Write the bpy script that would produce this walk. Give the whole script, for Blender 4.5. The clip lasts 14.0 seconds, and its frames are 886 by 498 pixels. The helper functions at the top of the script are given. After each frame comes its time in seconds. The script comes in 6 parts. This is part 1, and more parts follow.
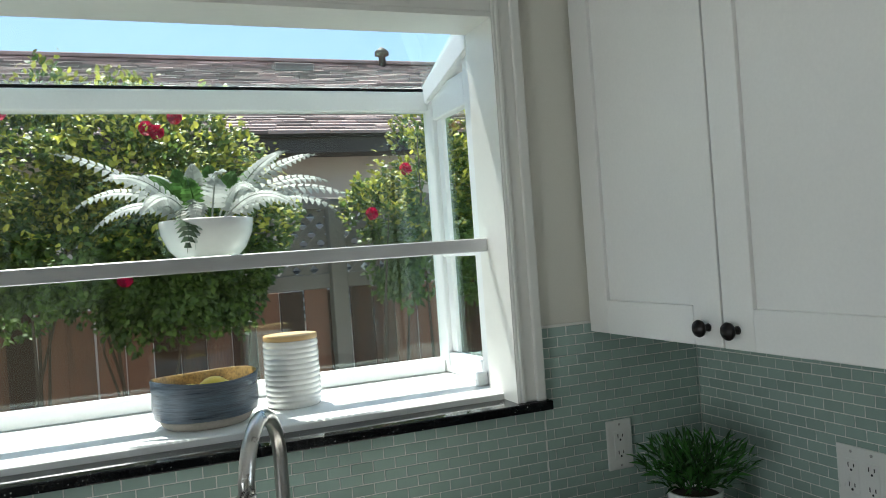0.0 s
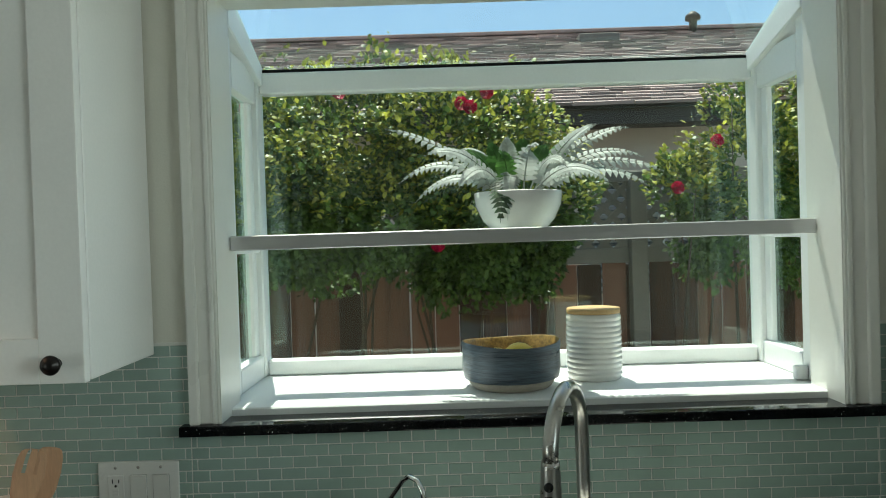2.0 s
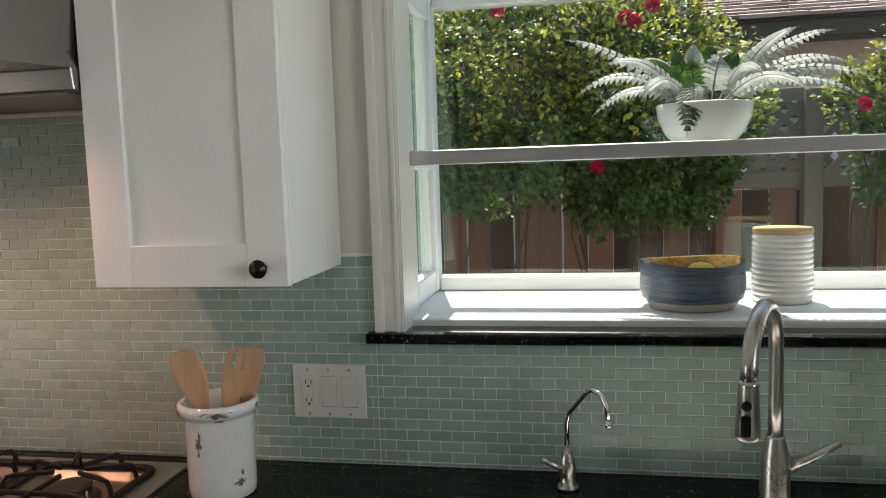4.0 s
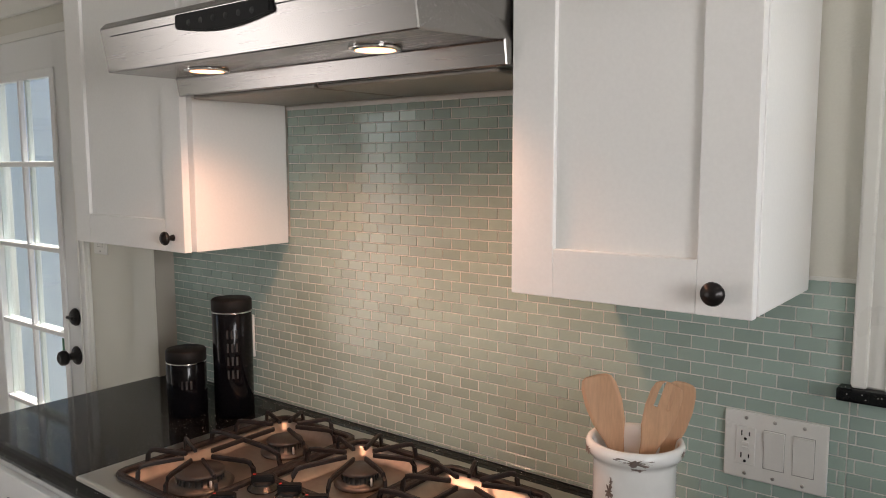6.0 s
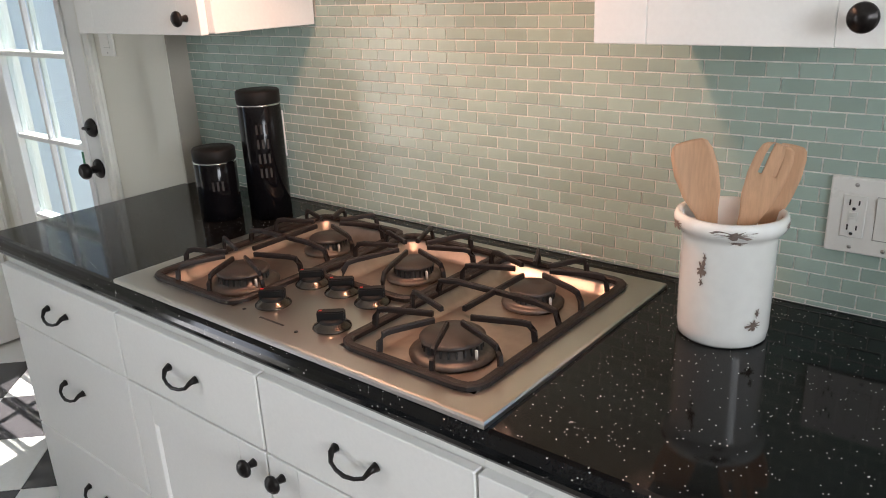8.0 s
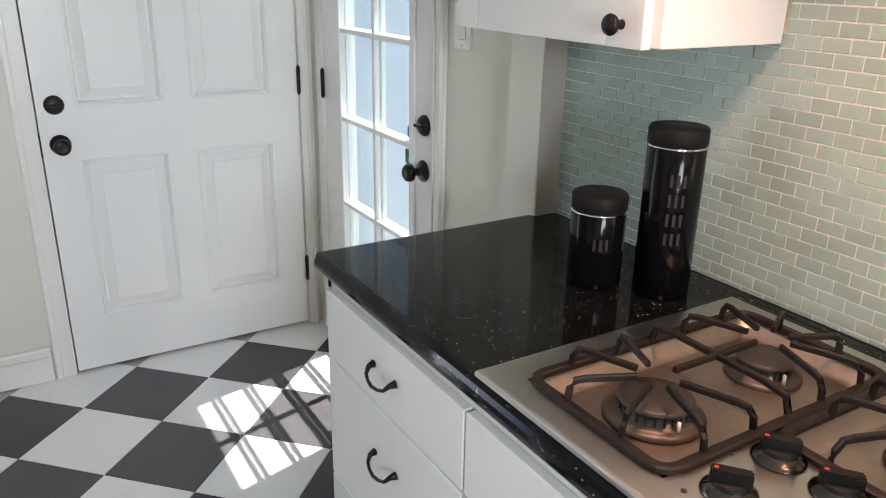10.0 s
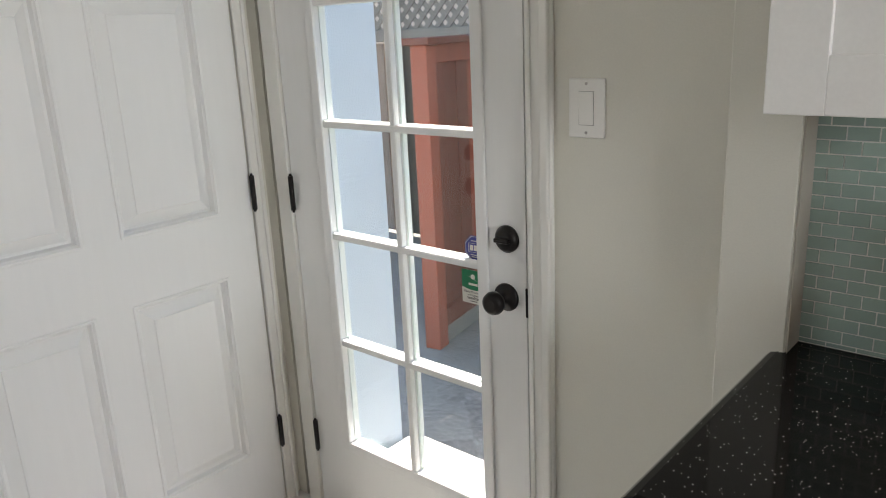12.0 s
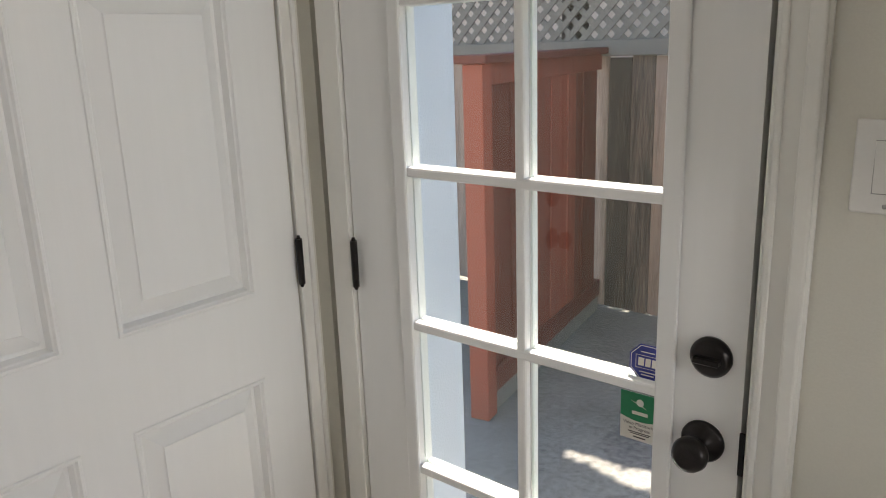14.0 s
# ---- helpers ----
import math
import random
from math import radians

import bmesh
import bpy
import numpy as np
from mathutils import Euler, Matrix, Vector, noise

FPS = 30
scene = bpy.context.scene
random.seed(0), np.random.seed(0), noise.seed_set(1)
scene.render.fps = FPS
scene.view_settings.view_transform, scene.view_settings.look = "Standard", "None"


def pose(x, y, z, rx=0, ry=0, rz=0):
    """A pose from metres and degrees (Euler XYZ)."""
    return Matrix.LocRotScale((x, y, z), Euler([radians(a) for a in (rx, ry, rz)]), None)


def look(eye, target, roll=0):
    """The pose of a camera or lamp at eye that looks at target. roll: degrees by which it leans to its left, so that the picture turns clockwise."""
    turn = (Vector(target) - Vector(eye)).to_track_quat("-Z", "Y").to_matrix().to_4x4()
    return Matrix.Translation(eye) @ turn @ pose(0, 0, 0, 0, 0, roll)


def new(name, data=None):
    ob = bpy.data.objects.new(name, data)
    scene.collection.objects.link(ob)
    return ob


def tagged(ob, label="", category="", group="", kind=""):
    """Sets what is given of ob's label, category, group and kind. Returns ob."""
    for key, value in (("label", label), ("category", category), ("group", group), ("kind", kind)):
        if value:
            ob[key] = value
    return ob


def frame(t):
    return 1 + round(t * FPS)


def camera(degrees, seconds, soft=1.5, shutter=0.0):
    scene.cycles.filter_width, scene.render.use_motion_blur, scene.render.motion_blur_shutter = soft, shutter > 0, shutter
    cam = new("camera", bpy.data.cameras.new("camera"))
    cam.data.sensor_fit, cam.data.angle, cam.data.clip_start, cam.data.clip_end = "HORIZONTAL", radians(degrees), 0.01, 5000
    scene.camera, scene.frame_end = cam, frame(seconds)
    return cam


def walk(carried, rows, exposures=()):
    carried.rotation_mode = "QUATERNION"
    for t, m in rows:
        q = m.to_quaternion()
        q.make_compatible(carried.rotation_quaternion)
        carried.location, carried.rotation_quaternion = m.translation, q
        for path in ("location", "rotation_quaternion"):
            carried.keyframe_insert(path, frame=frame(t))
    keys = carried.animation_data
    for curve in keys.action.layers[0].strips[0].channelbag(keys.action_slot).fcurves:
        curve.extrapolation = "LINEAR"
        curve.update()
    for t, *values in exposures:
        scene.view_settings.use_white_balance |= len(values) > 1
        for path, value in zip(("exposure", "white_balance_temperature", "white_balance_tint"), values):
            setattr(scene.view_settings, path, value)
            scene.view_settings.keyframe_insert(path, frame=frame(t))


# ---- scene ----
cam = camera(60.1, 14.0, soft=1.0)
PATH = [
    (0, (0.578, -1.558, 1.564), (1.319, 0.3, 1.567), -4.1),
    (0.5, (0.581, -1.559, 1.575), (0.973, 0.402, 1.578), -1.9),
    (1, (0.567, -1.549, 1.568), (0.773, 0.441, 1.568), -1.1),
    (1.5, (0.562, -1.545, 1.565), (0.655, 0.453, 1.54), -1.6),
    (2, (0.552, -1.55, 1.57), (0.548, 0.45, 1.539), -1.8),
    (2.2, (0.539, -1.547, 1.571), (0.515, 0.453, 1.548), -1.6),
    (4.3, (0.423, -1.546, 1.525), (-0.074, 0.379, 1.307), -2.0),
    (4.5, (0.361, -1.543, 1.514), (-0.241, 0.353, 1.304), -2.0),
    (5, (0.268, -1.505, 1.536), (-0.584, 0.293, 1.336), -1.8),
    (5.5, (0.243, -1.432, 1.556), (-0.811, 0.259, 1.378), -1.0),
    (6, (0.243, -1.317, 1.555), (-0.981, 0.248, 1.332), -0.2),
    (6.5, (0.221, -1.254, 1.525), (-1.087, 0.215, 1.16), -1.5),
    (7, (0.187, -1.258, 1.494), (-1.115, 0.173, 0.99), -2.5),
    (7.5, (0.155, -1.249, 1.481), (-1.096, 0.195, 0.889), -2.8),
    (8, (0.096, -1.248, 1.443), (-1.109, 0.2, 0.772), -2.6),
    (8.5, (0.038, -1.222, 1.439), (-1.272, 0.113, 0.731), -1.3),
    (9, (-0.081, -1.148, 1.449), (-1.622, -0.081, 0.751), 0.8),
    (9.2, (-0.131, -1.132, 1.448), (-1.735, -0.162, 0.749), 1.2),
    (11.3, (-1.181, -1.272, 1.481), (-2.711, -0.114, 0.915), -1.2),
    (11.5, (-1.26, -1.33, 1.48), (-2.721, -0.077, 0.938), -1.7),
    (12, (-1.468, -1.357, 1.481), (-2.734, 0.087, 0.923), -2.7),
    (12.5, (-1.63, -1.266, 1.462), (-2.782, 0.263, 0.882), -1.8),
    (13, (-1.788, -1.132, 1.466), (-2.9, 0.44, 0.924), -0.7),
    (13.5, (-1.935, -1.064, 1.483), (-3.05, 0.507, 0.947), -1.2),
    (14, (-2.079, -1.067, 1.475), (-3.328, 0.409, 0.961), -2.0),
]
walk(cam, [(t, look(eye, target, roll)) for t, eye, target, roll in PATH],
     exposures=[(0.0, 1.0, 6150, 3), (1.0, 0.57, 6350, -8), (2.2, 0.5, 6400, -8), (4.3, 0.8, 6800, 14), (5.5, 1.22, 7150, 19), (6.3, 1.4, 6700, 14), (8.0, 1.75, 6450, 12), (9.2, 1.92, 6150, 12), (11.3, 1.9, 6600, 13), (12.2, 1.66, 6700, 14), (14.0, 1.5, 7000, 16)])

# ---- world and lights ----
SUN_K = (0.10, 0.39)          # metres east and towards the room that light travels per metre of fall
sun_way = Vector((SUN_K[0], -SUN_K[1], -1)).normalized()
world = bpy.data.worlds.new("world")
scene.world = world
world.use_nodes = True
wn = world.node_tree
sky = wn.nodes.new("ShaderNodeTexSky")
sky.sky_type, sky.sun_disc = "NISHITA", False
sky.sun_elevation = math.asin(-sun_way.z)
sky.sun_rotation = math.atan2(-sun_way.x, -sun_way.y)
sky.ozone_density = 2.5
wn.links.new(sky.outputs[0], wn.nodes["Background"].inputs[0])
wn.nodes["Background"].inputs[1].default_value = 0.125

sun = new("sun", bpy.data.lights.new("sun", "SUN"))
sun.data.energy, sun.data.angle, sun.data.color = 5.0, radians(0.5), (1, 0.95, 0.88)
sun.matrix_world = look((0, 0, 8), Vector((0, 0, 8)) + sun_way)


def area_light(name, x, y, z, sx, sy, aim, power, colour):
    lamp = new(name, bpy.data.lights.new(name, "AREA"))
    lamp.data.shape, lamp.data.size, lamp.data.size_y = "RECTANGLE", sx, sy
    lamp.data.energy, lamp.data.color = power, colour
    lamp.matrix_world = look((x, y, z), (x + aim[0], y + aim[1], z + aim[2]))
    return lamp


# added area lamp in an unseen opening behind the walker, brightens west-facing fronts
west = area_light("added_fill_west", -3.42, -2.70, 1.1, 0.95, 1.9, (1, 0, 0), 9.5, (0.97, 0.98, 1.0))
west.data.spread = radians(100)
# added area lamp in an unseen east window over the worktop, brightens the panelled door
east_light = area_light("added_fill_east", 1.94, -1.48, 1.56, 0.95, 1.0, (-1, 0, 0), 9, (0.93, 0.97, 1.0))
east_light.data.spread = radians(100)


def spot_light(name, p, power, size, colour):
    lamp = new(name, bpy.data.lights.new(name, "SPOT"))
    lamp.data.energy, lamp.data.spot_size, lamp.data.spot_blend = power, radians(size), 0.9
    lamp.data.shadow_soft_size, lamp.data.color = 0.03, colour
    lamp.matrix_world = look(p, (p[0], p[1] + 0.02, p[2] - 1))
    return lamp


HOOD_LAMPS = [(-1.050, -0.405), (-0.605, -0.405)]
for lx, ly in HOOD_LAMPS:
    spot_light("hood_bulb", (lx, ly + 0.035, 1.724), 5.2, 140, (1.0, 0.54, 0.35))


# ---- materials ----
def mat(name, colour, rough=0.5, metal=0.0, vary=0.12, scale=8.0, fine=120.0, bump=0.05, stretch=(1, 1, 1), coat=0.0, island=False, obj=False, spec=0.5, rvar=0.15):
    """Principled material with two scales of variation in colour and roughness and a fine relief."""
    m = bpy.data.materials.new(name)
    m.use_nodes = True
    n, l = m.node_tree.nodes, m.node_tree.links
    b = n["Principled BSDF"]
    b.inputs["Metallic"].default_value, b.inputs["Coat Weight"].default_value = metal, coat
    b.inputs["Specular IOR Level"].default_value = spec
    co = n.new("ShaderNodeTexCoord")
    mp = n.new("ShaderNodeMapping")
    mp.inputs["Scale"].default_value = stretch
    l.new(co.outputs["Object"], mp.inputs[0])
    n1, n2 = n.new("ShaderNodeTexNoise"), n.new("ShaderNodeTexNoise")
    n1.inputs["Scale"].default_value, n2.inputs["Scale"].default_value = scale, fine
    n1.inputs["Detail"].default_value, n2.inputs["Detail"].default_value = 4, 3
    l.new(mp.outputs[0], n1.inputs["Vector"])
    l.new(mp.outputs[0], n2.inputs["Vector"])
    add = n.new("ShaderNodeMath")
    add.operation = "ADD"
    l.new(n1.outputs[0], add.inputs[0])
    l.new(n2.outputs[0], add.inputs[1])
    last = add
    if island or obj:
        g = n.new("ShaderNodeNewGeometry") if island else n.new("ShaderNodeObjectInfo")
        s = n.new("ShaderNodeMath")
        s.operation = "MULTIPLY_ADD"
        l.new(g.outputs["Random Per Island" if island else "Random"], s.inputs[0])
        s.inputs[1].default_value = 1.2
        h = n.new("ShaderNodeMath")
        h.operation = "ADD"
        h.inputs[1].default_value = -0.6
        l.new(add.outputs[0], h.inputs[0])
        l.new(h.outputs[0], s.inputs[2])
        last = s
    rg = n.new("ShaderNodeMapRange")
    rg.inputs[1].default_value, rg.inputs[2].default_value = 0.6, 1.4
    rg.inputs[3].default_value, rg.inputs[4].default_value = 1 - vary, 1 + vary
    l.new(last.outputs[0], rg.inputs[0])
    mul = n.new("ShaderNodeVectorMath")
    mul.operation = "SCALE"
    mul.inputs[0].default_value = colour
    l.new(rg.outputs[0], mul.inputs["Scale"])
    l.new(mul.outputs[0], b.inputs["Base Color"])
    rr = n.new("ShaderNodeMapRange")
    rr.inputs[1].default_value, rr.inputs[2].default_value = 0.3, 0.7
    rr.inputs[3].default_value, rr.inputs[4].default_value = max(0.02, rough * (1 - rvar)), min(1, rough * (1 + rvar))
    l.new(n1.outputs[0], rr.inputs[0])
    l.new(rr.outputs[0], b.inputs["Roughness"])
    if bump:
        bp = n.new("ShaderNodeBump")
        bp.inputs["Strength"].default_value, bp.inputs["Distance"].default_value = bump, 0.004
        l.new(n2.outputs[0], bp.inputs["Height"])
        l.new(bp.outputs[0], b.inputs["Normal"])
    return m


def glass(name, tint=(1, 1, 1)):
    """Thin window glass: clear, with a mirror-like gloss that grows at grazing angles."""
    m = bpy.data.materials.new(name)
    m.use_nodes = True
    n, l = m.node_tree.nodes, m.node_tree.links
    n.remove(n["Principled BSDF"])
    tr, gl, mx, lw = n.new("ShaderNodeBsdfTransparent"), n.new("ShaderNodeBsdfGlossy"), n.new("ShaderNodeMixShader"), n.new("ShaderNodeLayerWeight")
    tr.inputs[0].default_value = (*tint, 1)
    gl.inputs["Roughness"].default_value = 0.0
    gl.inputs["Color"].default_value = (0.78, 0.97, 0.90, 1)
    lw.inputs[0].default_value = 0.5
    pw, ma = n.new("ShaderNodeMath"), n.new("ShaderNodeMath")
    pw.operation, pw.inputs[1].default_value = "POWER", 4.0
    ma.operation, ma.inputs[1].default_value, ma.inputs[2].default_value = "MULTIPLY_ADD", 0.85, 0.045
    l.new(lw.outputs["Facing"], pw.inputs[0])
    l.new(pw.outputs[0], ma.inputs[0])
    l.new(ma.outputs[0], mx.inputs[0])
    l.new(tr.outputs[0], mx.inputs[1])
    l.new(gl.outputs[0], mx.inputs[2])
    l.new(mx.outputs[0], n["Material Output"].inputs[0])
    return m


def speckled(name):
    """Polished black stone with sparse pale flecks of two sizes."""
    m = mat(name, (0.005, 0.0055, 0.006), 0.07, vary=0.3, scale=14, fine=260, bump=0.0, spec=0.2)
    n, l = m.node_tree.nodes, m.node_tree.links
    b = n["Principled BSDF"]
    co = n["Texture Coordinate"]
    base = b.inputs["Base Color"].links[0].from_socket
    for sc, thr, keep in ((80, 0.088, 0.78), (190, 0.16, 0.80)):
        v = n.new("ShaderNodeTexVoronoi")
        v.inputs["Scale"].default_value = sc
        l.new(co.outputs["Object"], v.inputs["Vector"])
        lt = n.new("ShaderNodeMath")
        lt.operation, lt.inputs[1].default_value = "LESS_THAN", thr
        l.new(v.outputs["Distance"], lt.inputs[0])
        sep = n.new("ShaderNodeSeparateColor")
        l.new(v.outputs["Color"], sep.inputs[0])
        gt = n.new("ShaderNodeMath")
        gt.operation, gt.inputs[1].default_value = "GREATER_THAN", keep
        l.new(sep.outputs[0], gt.inputs[0])
        both = n.new("ShaderNodeMath")
        both.operation = "MULTIPLY"
        l.new(lt.outputs[0], both.inputs[0])
        l.new(gt.outputs[0], both.inputs[1])
        mx = n.new("ShaderNodeMix")
        mx.data_type = "RGBA"
        l.new(both.outputs[0], mx.inputs[0])
        l.new(base, mx.inputs[6])
        mx.inputs[7].default_value = (0.85, 0.84, 0.8, 1)
        base = mx.outputs[2]
    l.new(base, b.inputs["Base Color"])
    return m


def glowing(name, colour, power):
    m = bpy.data.materials.new(name)
    m.use_nodes = True
    b = m.node_tree.nodes["Principled BSDF"]
    b.inputs["Emission Color"].default_value = (*colour, 1)
    b.inputs["Emission Strength"].default_value = power
    return m


WALL = mat("cream_wall_paint", (0.70, 0.68, 0.60), 0.55, scale=3, fine=260, vary=0.03, bump=0.12)
CEIL = mat("white_ceiling_paint", (0.8, 0.8, 0.78), 0.7, scale=2, fine=200, vary=0.03, bump=0.1)
TRIM = mat("white_trim_gloss", (0.78, 0.77, 0.72), 0.32, scale=5, fine=60, vary=0.02, bump=0.006)
VINYL = mat("white_vinyl_frame", (0.82, 0.83, 0.82), 0.35, scale=6, fine=150, vary=0.03, bump=0.02)
CAB = mat("white_cabinet_paint", (0.80, 0.79, 0.76), 0.38, scale=4, fine=160, vary=0.03, bump=0.04)
DOORP = mat("white_door_paint", (0.80, 0.80, 0.78), 0.36, scale=3, fine=60, vary=0.015, bump=0.05, stretch=(1, 1, 0.08))
GRANITE = speckled("black_speckled_granite")
GROUT = mat("pale_grout", (0.76, 0.75, 0.70), 0.8, scale=20, fine=300, vary=0.1, bump=0.2)
TILE = mat("pale_green_glass_tile", (0.352, 0.452, 0.40), 0.17, scale=30, fine=8, vary=0.07, bump=0.02, island=True, coat=0.15)
TILE_ONE = mat("pale_green_glass_tile_single", (0.352, 0.452, 0.40), 0.17, scale=30, fine=8, vary=0.07, bump=0.02, obj=True, coat=0.15)
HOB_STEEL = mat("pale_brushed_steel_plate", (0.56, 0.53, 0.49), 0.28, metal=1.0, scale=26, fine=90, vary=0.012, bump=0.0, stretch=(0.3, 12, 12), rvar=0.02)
# hood steel: the dark room it reflects is put into the colour
HOOD_STEEL = mat("stainless_steel_dim_reflection", (0.30, 0.287, 0.275), 0.27, metal=1.0, scale=26, fine=90, vary=0.012, bump=0.0, stretch=(0.3, 12, 12), rvar=0.02)
STEEL_V = mat("satin_nickel", (0.50, 0.48, 0.45), 0.30, metal=1.0, scale=20, fine=200, vary=0.08, bump=0.01)
WELLSTEEL = mat("worn_pressed_steel", (0.43, 0.36, 0.31), 0.40, metal=1.0, scale=6, fine=60, vary=0.12, bump=0.015)
BURNER = mat("dull_cast_aluminium", (0.12, 0.105, 0.095), 0.45, metal=0.9, scale=30, fine=200, vary=0.2, bump=0.05)
CAPS = mat("brown_black_enamel", (0.032, 0.025, 0.021), 0.42, scale=30, fine=300, vary=0.3, bump=0.05)
DIAL = mat("dark_polished_ring", (0.10, 0.082, 0.07), 0.20, metal=1.0, scale=20, fine=200, vary=0.05, bump=0.0)
CHROME = mat("polished_chrome", (0.75, 0.75, 0.74), 0.10, metal=1.0, scale=20, fine=200, vary=0.05, bump=0.0)
IRON = mat("black_cast_iron", (0.012, 0.008, 0.007), 0.45, scale=40, fine=500, vary=0.3, bump=0.25, spec=0.35)
BLACKMETAL = mat("oil_rubbed_bronze", (0.018, 0.015, 0.014), 0.33, metal=0.6, scale=30, fine=300, vary=0.3, bump=0.05)
BLACKGLOSS = mat("glossy_black_enamel", (0.004, 0.004, 0.005), 0.12, scale=10, fine=90, vary=0.25, bump=0.0, spec=0.2)
BLACKPLASTIC = mat("black_plastic", (0.010, 0.010, 0.010), 0.5, scale=20, fine=300, vary=0.2, bump=0.05, spec=0.14)
PLATE = mat("white_switch_plastic", (0.80, 0.79, 0.75), 0.30, scale=10, fine=200, vary=0.02, bump=0.0)
GAPGREY = mat("grey_shadow_gap", (0.30, 0.29, 0.27), 0.6, scale=10, fine=100, vary=0.05, bump=0.0)
DARKSLOT = mat("dark_slot", (0.02, 0.02, 0.02), 0.7, scale=10, fine=100, vary=0.1, bump=0.0)
CERAMIC = mat("white_glazed_ceramic", (0.84, 0.83, 0.79), 0.12, scale=12, fine=60, vary=0.04, bump=0.02, coat=0.5)
CHIP = mat("worn_brown_patch", (0.16, 0.12, 0.10), 0.6, scale=60, fine=300, vary=0.4, bump=0.2)
WOOD = mat("pale_beech_wood", (0.60, 0.36, 0.215), 0.5, scale=6, fine=40, vary=0.15, bump=0.06, stretch=(8, 8, 0.8))
BAMBOO = mat("bamboo_lid", (0.60, 0.40, 0.18), 0.45, scale=6, fine=60, vary=0.15, bump=0.05, stretch=(1, 12, 12))
WHITE_TILE = mat("white_floor_tile", (0.76, 0.76, 0.74), 0.16, scale=5, fine=60, vary=0.05, bump=0.02, obj=True)
DARK_TILE = mat("charcoal_floor_tile", (0.055, 0.052, 0.056), 0.20, scale=7, fine=70, vary=0.2, bump=0.03, obj=True)
FLOOR_GROUT = mat("grey_floor_grout", (0.35, 0.34, 0.32), 0.85, scale=20, fine=300, vary=0.15, bump=0.2)
PANE = glass("window_glass", (0.965, 0.985, 0.975))
SHELFGLASS = glass("shelf_glass", (0.95, 0.985, 0.97))
CONCRETE = mat("worn_grey_concrete", (0.25, 0.235, 0.21), 0.85, scale=2.2, fine=40, vary=0.6, bump=0.12)
REDWOOD = mat("stained_redwood", (0.28, 0.075, 0.042), 0.6, scale=5, fine=40, vary=0.36, bump=0.2, stretch=(6, 6, 0.5), obj=True)
OLDWOOD = mat("weathered_fence_wood", (0.31, 0.225, 0.175), 0.85, scale=5, fine=40, vary=0.65, bump=0.4, stretch=(6, 6, 0.4), obj=True)
BROWNWOOD = mat("brown_fence_wood", (0.17, 0.085, 0.055), 0.8, scale=4, fine=40, vary=0.6, bump=0.35, stretch=(6, 6, 0.4), obj=True)
GREYWOOD = mat("grey_lattice_wood", (0.24, 0.21, 0.18), 0.85, scale=6, fine=60, vary=0.3, bump=0.3)
STUCCO = mat("pale_blue_stucco", (0.55, 0.62, 0.70), 0.8, scale=4, fine=160, vary=0.06, bump=0.4)
BEIGE = mat("beige_stucco", (0.76, 0.66, 0.58), 0.85, scale=3, fine=120, vary=0.08, bump=0.4)
SHINGLE = mat("brown_shingle", (0.36, 0.265, 0.24), 0.9, scale=3, fine=90, vary=0.45, bump=0.4, island=True)
DARKTRIM = mat("dark_brown_trim", (0.06, 0.04, 0.032), 0.6, scale=4, fine=60, vary=0.2, bump=0.1)
BARK = mat("rose_bark", (0.10, 0.07, 0.045), 0.9, scale=10, fine=90, vary=0.3, bump=0.5)
SOIL = mat("garden_soil", (0.06, 0.045, 0.03), 0.95, scale=6, fine=60, vary=0.4, bump=0.6)


def leaf_material(name, colour, vary=0.45, rough=0.45):
    m = mat(name, colour, rough, scale=3, fine=30, vary=vary, bump=0.05, island=True)
    b = m.node_tree.nodes["Principled BSDF"]
    l, n = m.node_tree.links, m.node_tree.nodes
    tl, mx = n.new("ShaderNodeBsdfTranslucent"), n.new("ShaderNodeMixShader")
    l.new(b.inputs["Base Color"].links[0].from_socket, tl.inputs[0])
    mx.inputs[0].default_value = 0.42
    l.new(b.outputs[0], mx.inputs[1])
    l.new(tl.outputs[0], mx.inputs[2])
    l.new(mx.outputs[0], n["Material Output"].inputs[0])
    return m


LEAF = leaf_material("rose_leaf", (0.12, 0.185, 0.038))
# young leaves, with the brightness of sunlit tips put into the colour
LEAF_YOUNG_LIT = leaf_material("young_rose_leaf_lit", (0.46, 0.45, 0.07))
PETAL = leaf_material("crimson_petal", (0.55, 0.01, 0.07), 0.3)
FERN_WHITE = leaf_material("silver_fern_leaf", (0.52, 0.56, 0.52), 0.2, 0.6)
FERN_GREEN = leaf_material("green_fern_leaf", (0.10, 0.22, 0.05), 0.3)
FERN_DARK = leaf_material("dark_fern_leaf", (0.10, 0.15, 0.085), 0.4)
GRASSY = leaf_material("dark_green_blade", (0.05, 0.16, 0.03), 0.5)


# ---- building helpers ----
ORIGIN = {}


def bm_box(bm, x0, x1, y0, y1, z0, z1, bevel=0.0, seg=1):
    """Adds a box, bevelled on all edges, to bm."""
    vs = [bm.verts.new((x, y, z)) for z in (z0, z1) for y in (y0, y1) for x in (x0, x1)]
    fs = [bm.faces.new([vs[i] for i in q]) for q in ((0, 2, 3, 1), (4, 5, 7, 6), (0, 1, 5, 4), (2, 6, 7, 3), (0, 4, 6, 2), (1, 3, 7, 5))]
    if bevel:
        es = list({e for f in fs for e in f.edges})
        bmesh.ops.bevel(bm, geom=es, offset=bevel, segments=seg, affect="EDGES", profile=0.5)
    return bm


def box(x0, x1, y0, y1, z0, z1, bevel=0.0, seg=1):
    return bm_box(bmesh.new(), x0, x1, y0, y1, z0, z1, bevel, seg)


